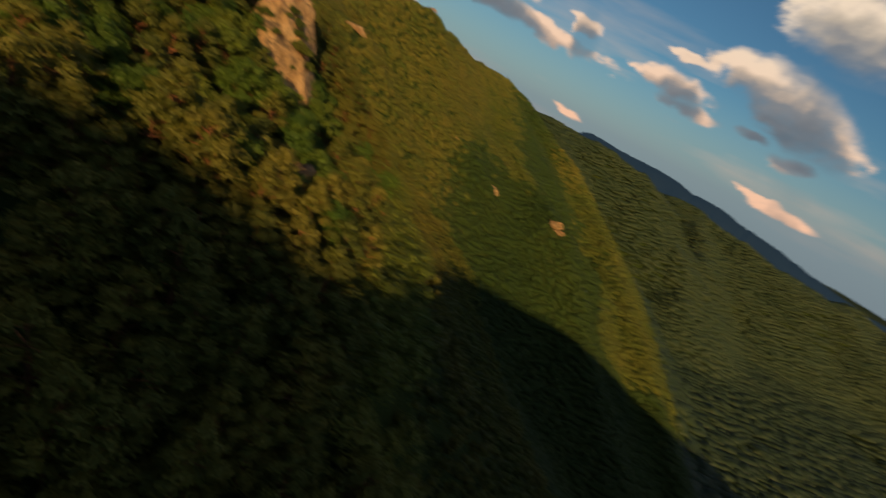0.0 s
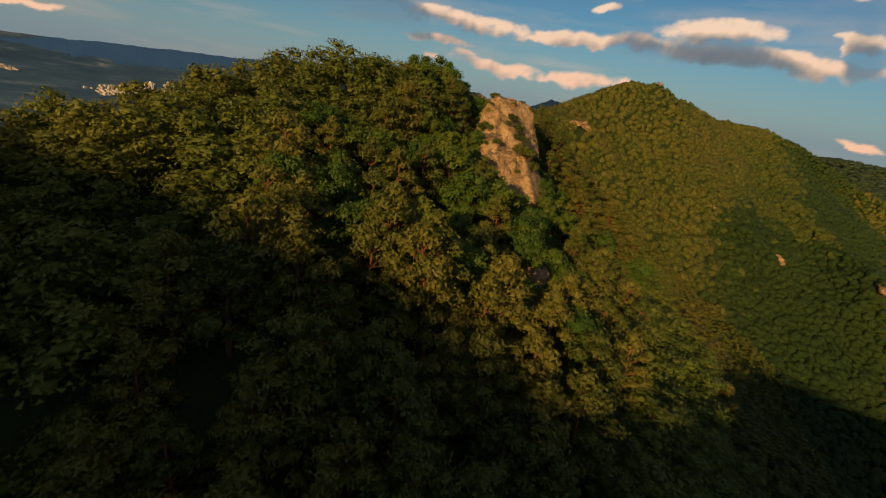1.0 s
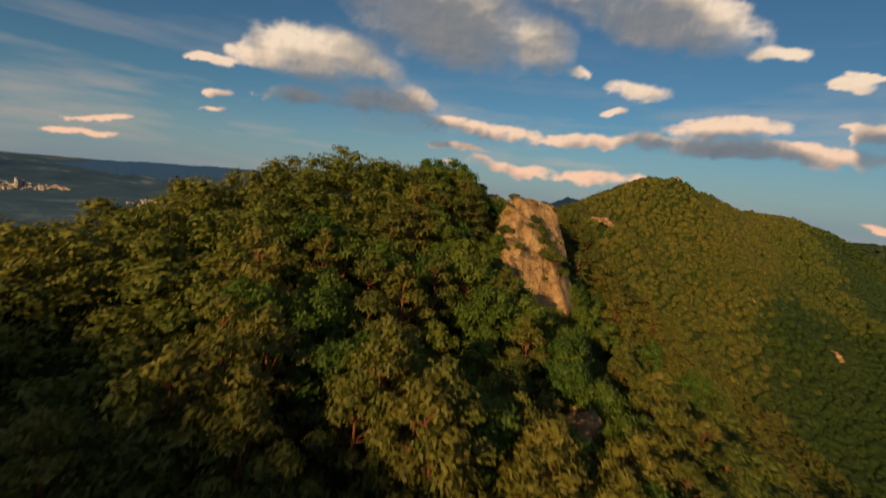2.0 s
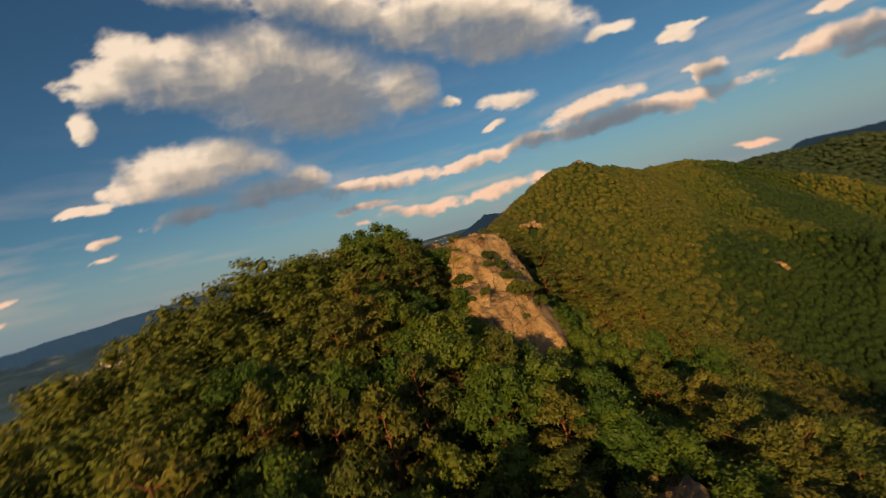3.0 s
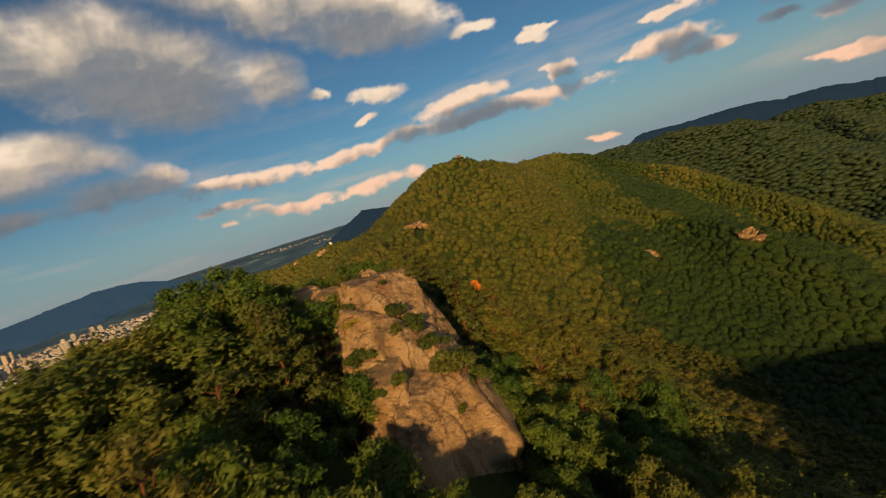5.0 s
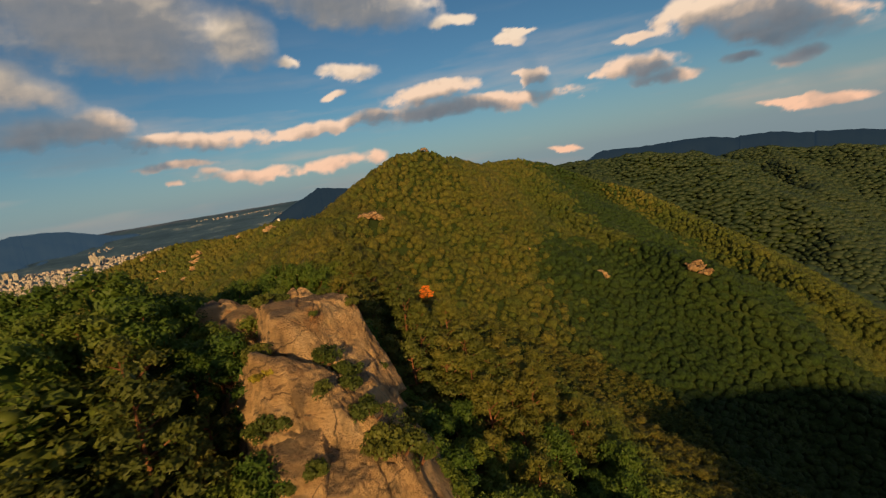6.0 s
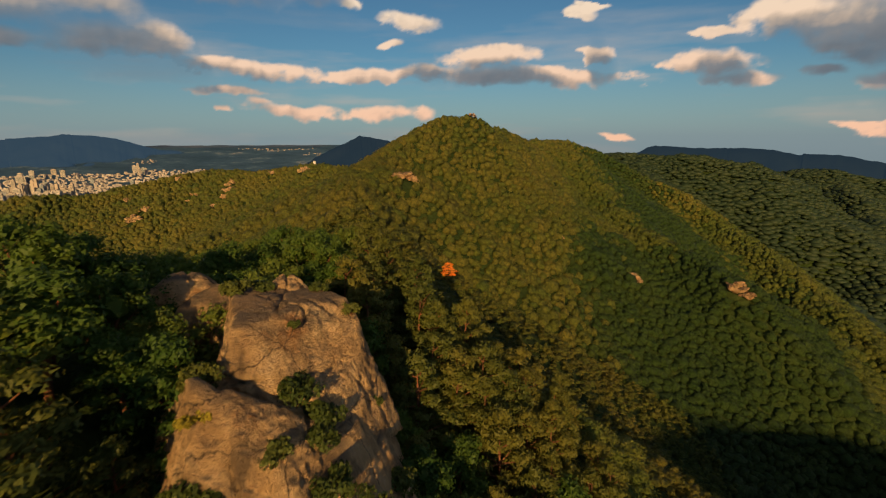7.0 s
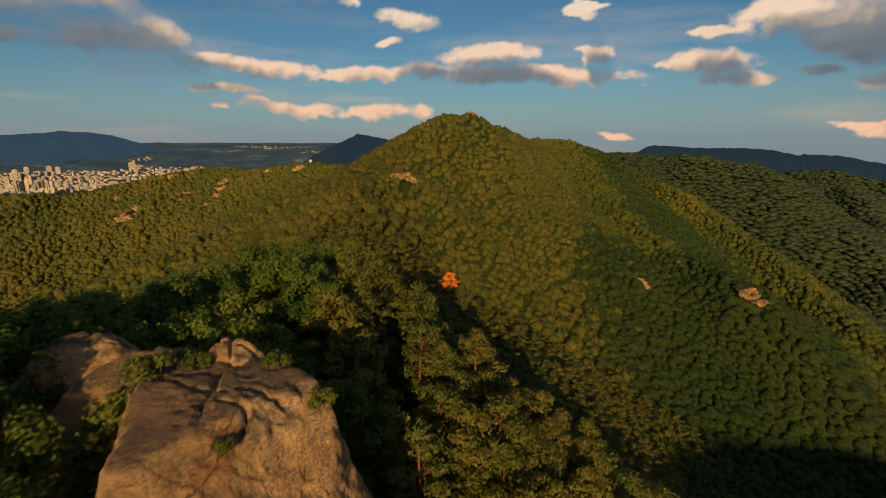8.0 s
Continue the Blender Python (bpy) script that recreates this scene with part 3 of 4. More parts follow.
# ---- the rock outcrop ----
def boulder(name, centre, radii, seed, turn=(0, 0, 0), rough=1.0, sub=5, material=None):
    """A weathered block: cut by flat joints, then worn into ledges, pits and cracks."""
    rng = np.random.RandomState(seed + 500)
    bm = bmesh.new()
    bmesh.ops.create_icosphere(bm, subdivisions=sub, radius=1.0)
    off = Vector((seed * 7.3, seed * 3.1, seed * 5.7))
    size = sum(radii) / 3
    planes = rng.normal(size=(24, 3))
    planes /= np.linalg.norm(planes, axis=1)[:, None]
    depth = rng.uniform(0.72, 1.0, 24)
    D = np.array([v.co[:] for v in bm.verts])
    k = D @ planes.T
    r = np.where(k > 0.05, depth / np.maximum(k, 0.05), 9.0)
    r = np.minimum(r, 1.05)
    soft = -np.log(np.exp(-r * 75).sum(1) + np.exp(-1.05 * 75)) / 75
    step = 1.0 / size
    for v, s in zip(bm.verts, soft):
        d = v.co.copy()
        p = Vector((d.x * radii[0], d.y * radii[1], d.z * radii[2])) * (s * 1.12)
        q = p / size
        n = noise.noise(q * 1.1 + off) * 0.05 + noise.fractal(q * 2.4 + off, 1.0, 2.1, 4) * 0.035 * rough
        # long joints, running with the grain of the rock
        g = Vector((p.x * 0.16 + p.z * 0.1, p.y * 0.42, p.z * 0.55 - p.x * 0.2)) + off
        crack = 1 - abs(noise.noise(g) + 0.3 * noise.noise(g * 2.7)) * 7.0
        n -= max(0.0, crack - 0.3) * 0.55 * step * rough
        lay = (p.z + 0.45 * p.x + 0.25 * p.y + 0.8 * noise.noise(p * 0.35 + off)) * 1.15
        saw = lay - math.floor(lay)
        n += (saw * saw * saw - 0.25) * 0.28 * step * rough * (0.5 + noise.noise(p * 0.3 - off))
        n += (0.3 - abs(noise.noise(p * 0.9 + off))) * 0.13 * step * rough
        n += (0.3 - abs(noise.noise(p * 2.1 - off))) * 0.16 * step * rough
        n += noise.noise(p * 4.6 + off) * 0.09 * step * rough
        v.co = p * (1 + n)
    me = bpy.data.meshes.new(name)
    bm.to_mesh(me)
    bm.free()
    me.polygons.foreach_set("use_smooth", [True] * len(me.polygons))
    me.materials.append(material or M_ROCK)
    o = new(name, me)
    o.matrix_basis = pose(*centre, *turn)
    return o


def block(name, centre, faces, seed, rough=1.0, sub=6, material=None):
    """A block of the outcrop: a body bounded by joint faces (a place on each and its outward way), worn round at the
    edges, with sheeting ledges, open joints, pits and grain."""
    bm = bmesh.new()
    bmesh.ops.create_icosphere(bm, subdivisions=sub, radius=1.0)
    off = Vector((seed * 7.3, seed * 3.1, seed * 5.7))
    c = np.array(centre, float)
    D = np.array([v.co[:] for v in bm.verts])
    N = np.array([f[3:] for f in faces], float)
    N /= np.linalg.norm(N, axis=1)[:, None]
    depth = np.array([np.dot(np.array(f[:3]) - c, n) for f, n in zip(faces, N)])
    k = D @ N.T
    R = np.where(k > 0.04, depth / np.maximum(k, 0.04), 60.0)
    low = R.min(1)
    hard = 5.0
    soft = low - np.log(np.exp(-np.minimum((R - low[:, None]) * hard, 50)).sum(1)) / hard
    dip = Vector((0.62, -0.28, 0.73))
    for v, s in zip(bm.verts, soft):
        d = v.co.copy()
        p = d * s + Vector(centre)
        w = p + 0.5 * Vector((noise.noise(p * 0.45 + off), noise.noise(p * 0.45 - off), noise.noise(p * 0.5)))
        n = 0.20 * noise.noise(p * 0.33 + off) + 0.10 * noise.noise(p * 0.8 - off)
        # sheets that peel off along the dip, ending in small steps
        lay = w.dot(dip) * 1.05 + 0.7 * noise.noise(p * 0.28 + off)
        saw = lay - math.floor(lay)
        n += (0.26 * saw - 0.13 - 0.26 * max(0.0, saw - 0.9) / 0.10) * (0.55 + 0.8 * noise.noise(p * 0.24 - off))
        lay2 = w.dot(Vector((0.35, 0.2, 1.0))) * 2.6
        saw2 = lay2 - math.floor(lay2)
        n += (0.07 * saw2 - 0.09 * max(0.0, saw2 - 0.8) / 0.2) * max(0.0, 0.3 + noise.noise(p * 0.4 + off * 2))
        # open joints across the sheets
        for way, gap in ((Vector((0.32, 0.10, 0.05)), 0.030), (Vector((0.05, 0.30, 0.12)), 0.024), (Vector((0.18, -0.22, 0.3)), 0.018)):
            g = w.dot(way) + 0.25 * noise.noise(p * 0.2 - off)
            g = abs(g - math.floor(g) - 0.5)
            if g < gap * 2:
                n -= 0.42 * (1 - g / (gap * 2)) * max(0.0, min(1.0, 0.55 + 2.0 * noise.noise(p * 0.3 + off * 3)))
        n += (0.26 - abs(noise.noise(p * 1.5 + off))) * 0.20 + noise.fractal(p * 2.6 + off, 1.0, 2.1, 3) * 0.085
        pit = noise.noise(p * 3.3 - off)
        n -= 0.10 * max(0.0, pit - 0.32)
        v.co = p - Vector(centre) + d * (n * rough)
    me = bpy.data.meshes.new(name)
    bm.to_mesh(me)
    bm.free()
    me.polygons.foreach_set("use_smooth", [True] * len(me.polygons))
    me.materials.append(material or M_ROCK)
    o = new(name, me)
    o.matrix_basis = pose(*centre)
    return o


DOWN = (0, 0, -1)
# joint faces of each block of the outcrop: a place on the face, then its outward way
UPPER_SLAB = [(-9.5, 17.5, 90.75, 0.04, 0.16, 0.98), (-8.0, 12.5, 90.85, 0.14, 0.03, 0.99), (-6.4, 12.6, 89.6, 0.52, -0.26, 0.81), (-5.6, 13.3, 87.9, 0.72, -0.33, 0.61), (-3.6, 15.3, 86.0, 0.93, -0.1, 0.35), (-8.0, 10.8, 89.0, -0.05, -0.94, 0.33),
              (-10.9, 13.6, 88.9, -0.90, -0.36, 0.24), (-8.5, 20.6, 89.0, 0.25, 0.95, 0.2), (-4.0, 18.5, 85.0, 0.6, 0.78, 0.15), (-4.0, 15.0, 82.3, 0.1, -0.35, -0.93)]
MOSS_BLOCK = [(-8.1, 8.6, 89.2, 0.36, 0.0, 0.93), (-6.7, 8.6, 88.1, 0.70, -0.12, 0.70), (-9.7, 6.9, 87.8, -0.80, -0.52, 0.30), (-8.3, 6.6, 88.0, 0.05, -0.80, 0.60), (-8.0, 9.7, 88.3, 0.1, 0.80, 0.58),
              (-7.2, 6.0, 86.3, 0.25, -0.92, 0.30), (-4.9, 8.6, 86.0, 0.92, 0.0, 0.4), (-8, 8, 79.0, *DOWN)]
NOSE_BLOCK = [(-4.3, 0.65, 79.9, 0.72, -0.52, 0.46), (-4.6, 4.8, 83.6, 0.34, -0.34, 0.88), (-5.6, 0.4, 82.0, -0.05, -0.94, 0.34), (-7.2, 2.0, 83.0, -0.90, -0.28, 0.32), (-2.4, 4.1, 80.6, 0.80, -0.42, 0.44),
              (-1.0, 5.6, 77.2, 0.84, -0.50, 0.20), (-0.8, 8.0, 77.0, 0.95, 0.08, 0.30), (-4.0, 10.0, 80.0, 0, 1, 0.1), (-4, 5, 69.0, *DOWN)]
EAST_SLAB = [(-0.2, 10.6, 76.0, 0.94, -0.14, 0.32), (-1.8, 8.6, 81.0, 0.66, -0.24, 0.71), (-0.2, 7.0, 78.0, 0.30, -0.93, 0.2), (-1.5, 14.5, 79, 0.2, 0.97, 0.1), (-4.2, 10, 78, -1, 0, 0.1), (-2, 10, 68.0, *DOWN)]
LEDGE_BLOCK = [(-4.1, 8.8, 85.4, 0.50, -0.10, 0.86), (-2.6, 10.1, 83.4, 0.88, 0.0, 0.46), (-4.0, 6.9, 84.8, 0.15, -0.90, 0.40), (-6.8, 9, 84, -1, 0, 0.1), (-4, 13.2, 84, 0, 1, 0.1), (-4, 10, 76, *DOWN)]
FOOT_BLOCK = [(-9.4, 4.6, 84.0, -0.84, -0.40, 0.36), (-8.2, 5.0, 85.4, 0.05, -0.34, 0.94), (-8.0, 2.3, 83.2, -0.12, -0.92, 0.36), (-5.8, 4.5, 83, 1, 0, 0.1), (-8, 8.2, 83, 0, 1, 0), (-8, 5, 75, *DOWN)]
ROOT_BLOCK = [(-2.3, 14.0, 80.0, 0.93, 0.05, 0.34), (-4, 14, 83.4, 0.3, -0.1, 0.95), (-4.0, 9.5, 80, 0, -1, 0.1), (-4, 19.6, 80, 0.3, 0.95, 0.1), (-9.5, 14, 80, -1, 0, 0.1), (-5, 14, 71, *DOWN)]
BACK_CRAG = [(-16.6, 20.4, 91.0, -0.1, -0.1, 0.98), (-16.5, 19.2, 90.0, 0.1, -0.86, 0.5), (-18.4, 20.4, 89.8, -0.86, 0, 0.5), (-14.6, 20.4, 90.2, 0.75, 0, 0.66), (-16.5, 21.8, 89.8, 0, 0.9, 0.4), (-16.5, 20.4, 84, *DOWN)]
SADDLE = [(-12.6, 19.2, 90.2, -0.02, -0.16, 0.98), (-12.6, 17.2, 89.2, -0.1, -0.9, 0.4), (-15.6, 19, 89.4, -0.8, 0, 0.6), (-10.0, 19, 89.6, 1, 0, 0.2), (-12.6, 21.2, 89.4, 0, 0.9, 0.4), (-12.6, 19, 83, *DOWN)]
CAP_STONE = [(-9.4, 20.0, 90.95, 0.2, -0.35, 0.9), (-9.5, 19.3, 90.5, -0.2, -0.95, 0.3), (-8.6, 20.1, 90.4, 0.9, -0.1, 0.45), (-10.3, 20.1, 90.5, -0.9, 0, 0.4), (-9.5, 20.9, 90.5, 0, 0.9, 0.4), (-9.5, 20.1, 89.6, *DOWN)]
outcrop = tagged(new("rock_outcrop"), "weathered tan granite outcrop of stacked boulders on the wooded ridge", "rock")
for c, faces, seed, rough, fine in (((-7.6, 15.4, 86.8), UPPER_SLAB, 1, 1.0, 6), ((-7.6, 8.0, 85.0), MOSS_BLOCK, 2, 1.0, 6), ((-4.2, 5.0, 79.0), NOSE_BLOCK, 3, 1.0, 6), ((-1.9, 10.3, 76.0), EAST_SLAB, 4, 0.9, 5),
                                    ((-4.3, 9.8, 81.5), LEDGE_BLOCK, 5, 0.9, 5), ((-7.9, 5.0, 81.0), FOOT_BLOCK, 6, 0.9, 5), ((-5.0, 14.3, 78.5), ROOT_BLOCK, 9, 1.0, 5), ((-16.5, 20.4, 88.6), BACK_CRAG, 7, 0.7, 5), ((-12.7, 19.1, 88.0), SADDLE, 10, 0.8, 5),
                                    ((-9.5, 20.1, 90.25), CAP_STONE, 8, 0.7, 5)):
    block("boulder", c, faces, seed, rough, fine).parent = outcrop

M_SHRUB = foliage("shrub_leaves", (0.030, 0.052, 0.010), (0.060, 0.080, 0.014), (0.10, 0.11, 0.020), True, 0.25)
M_MOSS = foliage("yellow_moss", (0.16, 0.13, 0.015), (0.24, 0.20, 0.020), (0.32, 0.27, 0.03), True, 0.2)
M_RUSTY = foliage("withered_needles", (0.62, 0.17, 0.02), (0.78, 0.25, 0.03), (0.85, 0.32, 0.05), True, 0.35)


def shrub(name, place, size, seed, material, label, flat=0.7, turn=0.0):
    """A low bush: a few stems under leafy clumps."""
    rng = np.random.RandomState(seed)
    ob = tagged(new(name), label, "shrub")
    bm = bmesh.new()
    clumps = []
    for i in range(9):
        a, r = rng.uniform(0, 6.28), rng.uniform(0.1, 0.75)
        c = (r * math.cos(a), r * math.sin(a), flat * rng.uniform(0.35, 0.8) * (1.15 - r * 0.6))
        s = rng.uniform(0.26, 0.42)
        clumps.append((c, (s, s, s * flat)))
        limb(bm, (0, 0, -0.3), c, 0.03, 0.01, 4)
    me = bpy.data.meshes.new("stem")
    bm.to_mesh(me)
    bm.free()
    me.materials.append(M_BARK)
    new("stem", me).parent = ob
    v, f = leaf_blades(rng, clumps, 110, 0.10 / max(0.6, size) ** 0.5, 0.065 / max(0.6, size) ** 0.5, 0.4, 0.2)
    me = mesh_of("bush_crown", v, f)
    me.materials.append(material)
    new("crown", me).parent = ob
    ob.matrix_basis = pose(*place, 0, 0, turn) @ Matrix.Diagonal((size, size, size, 1))
    return ob


def rock_top(x, y):
    """Height of the outcrop's surface at a place of the plan."""
    best = float(height((x, y))[0])
    for o in outcrop.children:
        inv = o.matrix_basis.inverted()
        hit, co, _, _ = o.ray_cast(inv @ Vector((x, y, 110.0)), inv.to_3x3() @ Vector((0, 0, -1)))
        if hit:
            best = max(best, (o.matrix_basis @ co).z)
    return best


bpy.context.view_layer.update()
GREEN_BUSH = "low green shrub growing from a crack of the granite"
ROCK_SHRUBS = [(-6.4, 10.9, 1.25), (-5.3, 11.0, 1.0), (-4.9, 9.6, 0.85), (-3.0, 6.2, 1.5), (-2.2, 7.4, 1.7), (-1.5, 8.4, 1.3), (-3.6, 7.6, 1.2), (-6.0, 7.2, 0.7), (-9.0, 5.6, 1.1), (-9.5, 4.4, 0.9),
               (-6.3, 3.4, 0.7), (-1.6, 12.4, 1.1), (-2.6, 4.4, 0.5), (-7.8, 3.0, 0.6), (-11.6, 17.6, 0.9), (-10.6, 19.2, 0.7), (-7.2, 19.4, 0.6), (-5.0, 17.6, 0.6), (-7.2, 13.9, 0.35), (-3.3, 15.6, 0.4),
               (-10.7, 11.8, 1.2), (-10.2, 9.6, 1.1)]
for i, (x, y, size) in enumerate(ROCK_SHRUBS):
    shrub("shrub", (x, y, rock_top(x, y) - 0.12), 1.3 * size, 300 + i, M_SHRUB, GREEN_BUSH, 0.8, 40 * i)
shrub("moss_patch", (-9.1, 7.3, rock_top(-9.1, 7.3) - 0.1), 1.05, 340, M_MOSS, "yellow-green moss cushion on the granite boulder", 0.4)


def place_on(x, y, lift=0.0):
    return (x, y, float(height((x, y))[0]) + lift)


# a withered orange pine below the crest
trunk_me, crown_me = pine_meshes(131)
crown_me.materials.clear()
crown_me.materials.append(M_RUSTY)
dead_pine = make_tree("withered_pine", trunk_me, crown_me, "withered pine with bright orange needles on the slope", "pine tree", "")
dead_pine.matrix_basis = pose(*place_on(1.7, 114.5, 2.2), 0, 0, 40) @ Matrix.Diagonal((0.9, 0.75, 0.5, 1))

# bare rock showing through the woods
def bare_rock(x, y, size, seed, label, lift=1.0, count=4):
    """Slabs of rock lying in the slope, one above the other."""
    rng = np.random.RandomState(seed)
    ob = tagged(new("bare_rock"), label, "rock")
    base = place_on(x, y)
    for i in range(count):
        a, r = rng.uniform(0, 6.28), size * rng.uniform(0.1, 0.6)
        px, py = r * math.cos(a), r * math.sin(a)
        pz = place_on(x + px, y + py)[2] - base[2]
        s = size * rng.uniform(0.22, 0.46)
        o = boulder("boulder", (px, py, pz - 0.1 * s), (s, s * rng.uniform(0.35, 0.8), s * rng.uniform(0.28, 0.5)), seed + i,
                    (rng.uniform(-25, 25), rng.uniform(-25, 25), rng.uniform(0, 180)), 2.4, 4, M_FACE)
        o.parent = ob
    ob.location = (base[0], base[1], base[2] + lift)
    return ob


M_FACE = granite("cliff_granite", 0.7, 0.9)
FACE = "bare tan rock slabs breaking through the wooded slope"
for i, (x, y, size, n) in enumerate(BARE):
    bare_rock(x, y, size, 600 + 10 * i, FACE, 1.4, n + 4)
summit = bare_rock(19.0, 309.0, 4.0, 760, "bare pale rock and earth on the summit", 3.2, 6)
for i, (x, y, z0, size) in enumerate(((7.0, -23.0, 73.0, 3.0), (6.2, -19.0, 72.5, 2.6))):
    o = tagged(new("small_outcrop"), "small grey-brown rock outcrop among the pines", "rock")
    boulder("boulder", (0, 0, 0), (size * 0.6, size * 0.6, size), 800 + i, (0, 0, 0), 1.1, 4).parent = o
    o.location = (x, y, z0)


def shelter():
    """A small white shelter on the far ridge."""
    ob = tagged(new("ridge_shelter"), "small white shelter on the crest of the ridge", "shelter")
    x, y, z0 = place_on(-125.0, 466.0, 3.6)
    for nm, (w, d, z1, z2), mat in (("body", (2.2, 2.2, -4, 1.5), M_WHITE), ("roof", (2.8, 2.8, 1.5, 1.9), M_TOWER_ROOF)):
        bm = bmesh.new()
        box(bm, -w / 2, w / 2, -d / 2, d / 2, z1, z2)
        bmesh.ops.bevel(bm, geom=bm.edges[:], offset=0.1, segments=1, affect="EDGES")
        me = bpy.data.meshes.new(nm)
        bm.to_mesh(me)
        bm.free()
        me.materials.append(mat)
        new(nm, me).parent = ob
    ob.location = (x, y, z0)


# ---- clouds: a far sheet over the land ----
CUMULUS = [(-29, 21.2, 8.2, 4.4, -12), (-37.5, 20.6, 6.4, 2.8, -6), (-23, 18.6, 7.2, 4.4, -20), (-14.6, 16.2, 3.6, 2.9, -25), (-27, 16.2, 9.5, 3.4, -14), (-38, 24.2, 2.4, 1.6, -10),
           (-40.5, 12.4, 6.2, 3.0, -6), (-35, 13.2, 5.2, 2.0, -18), (-45, 11.6, 3.0, 1.4, 0), (-33, 8.8, 4.6, 1.9, 3), (-28.6, 9.1, 2.8, 1.7, -8), (-41, 8.2, 3.6, 1.1, 2)]
HIGH = [(-36.5, 30.1, 5.2, 2.1, -21), (-23.0, 26.8, 7.7, 2.4, -26), (-11.8, 22.2, 6.5, 3.0, -17), (-2.6, 18.0, 6.7, 2.5, -11), (-3.7, 21.5, 9.5, 2.1, -24), (-46.1, 21.6, 2.5, 1.8, 11), (-42.8, 23.9, 2.8, 2.2, -12), (-48.2, 18.1, 0.9, 1.5, -15), (32.5, 10.3, 3.1, 1.7, 0), (38.6, 8.7, 6.2, 2.6, -16), (37.5, 7.4, 2.6, 0.6, -15), (38.5, 16.4, 5.3, 3.3, -10)]
STREAK = [(5.0, 8.5, 5.2, 1.2, 0), (8.0, 6.4, 13.2, 1.1, -3), (-6.5, 6.8, 8.5, 0.75, 4), (-20.5, 7.0, 7.0, 1.0, -3), (-23, 4.85, 3.8, 0.5, 0), (-20.2, 3.9, 1.3, 0.55, 0), (-23.6, 3.1, 0.9, 0.35, 0), (-15.8, 2.8, 5.4, 0.75, -5), (-7.0, 2.6, 3.2, 0.95, -2),
          (-2.6, 2.4, 1.5, 0.9, 0), (26.8, 6.9, 4.4, 1.2, -5), (29.6, 5.2, 3.1, 0.75, -8), (16.3, 8.1, 1.7, 0.8, 0), (36.0, 5.5, 1.6, 0.6, 0), (40.2, 4.7, 1.8, 0.7, -5), (40.0, 1.1, 2.4, 0.4, -3), (43.0, 0.4, 3.3, 0.6, -3)]
WISP = [(-4.0, 11.9, 3.8, 1.0, -3), (-10.0, 13.7, 1.3, 0.6, -10), (-5.9, 10.0, 1.4, 0.5, 10), (15.9, 8.6, 1.8, 0.6, -10), (14.4, 12.4, 1.8, 0.7, -4), (8.4, 15.2, 2.5, 0.8, -4), (18.7, -0.0, 2.0, 0.4, -10), (36.1, 5.7, 1.2, 0.4, -8), (41.4, 5.0, 1.7, 0.6, -9), (26.8, 9.7, 2.2, 0.7, -2), (15.4, 13.1, 1.7, 0.4, -7), (-49.6, 10.6, 2.4, 0.5, 4), (-49.5, 7.2, 1.7, 0.5, 8), (-59.5, 3.4, 2.8, 0.3, 11), (-50.1, 5.4, 1.7, 0.3, 10), (-60.8, 1.8, 3.0, 0.4, 6)]

def cloud_field(az, el):
    """How deep inside a cloud a bearing az and height el (degrees) lies; the swells of one cloud grow together."""
    total = np.zeros(az.shape)
    for group, stretch in ((CUMULUS, 1.12), (HIGH, 1.25), (STREAK, 1.15), (WISP, 1.1)):
        for a, e, w, h, tilt in group:
            x, y = (az - a) * math.cos(radians(e)), el - e
            c, s = math.cos(radians(tilt)), math.sin(radians(tilt))
            u, v = (x * c + y * s) / (w * stretch), (-x * s + y * c) / (h * stretch)
            v = np.where(v < 0, v * 1.25, v)
            total += np.exp(np.clip(4 * (1 - u * u - v * v), -40, 5))
    return np.log(total + 1e-9) / 4


def fbm(x, y, octaves, seed, billow=False):
    total, amp, norm = np.zeros(x.shape), 1.0, 0.0
    shape = x.shape
    for i in range(octaves):
        v = value_noise(np.stack([x.ravel(), y.ravel()], 1) * 2.03 ** i, 1.0, seed + i).reshape(shape)
        total += amp * (1 - 2.4 * np.abs(v) if billow else v)
        norm += amp
        amp *= 0.55
    return total / norm


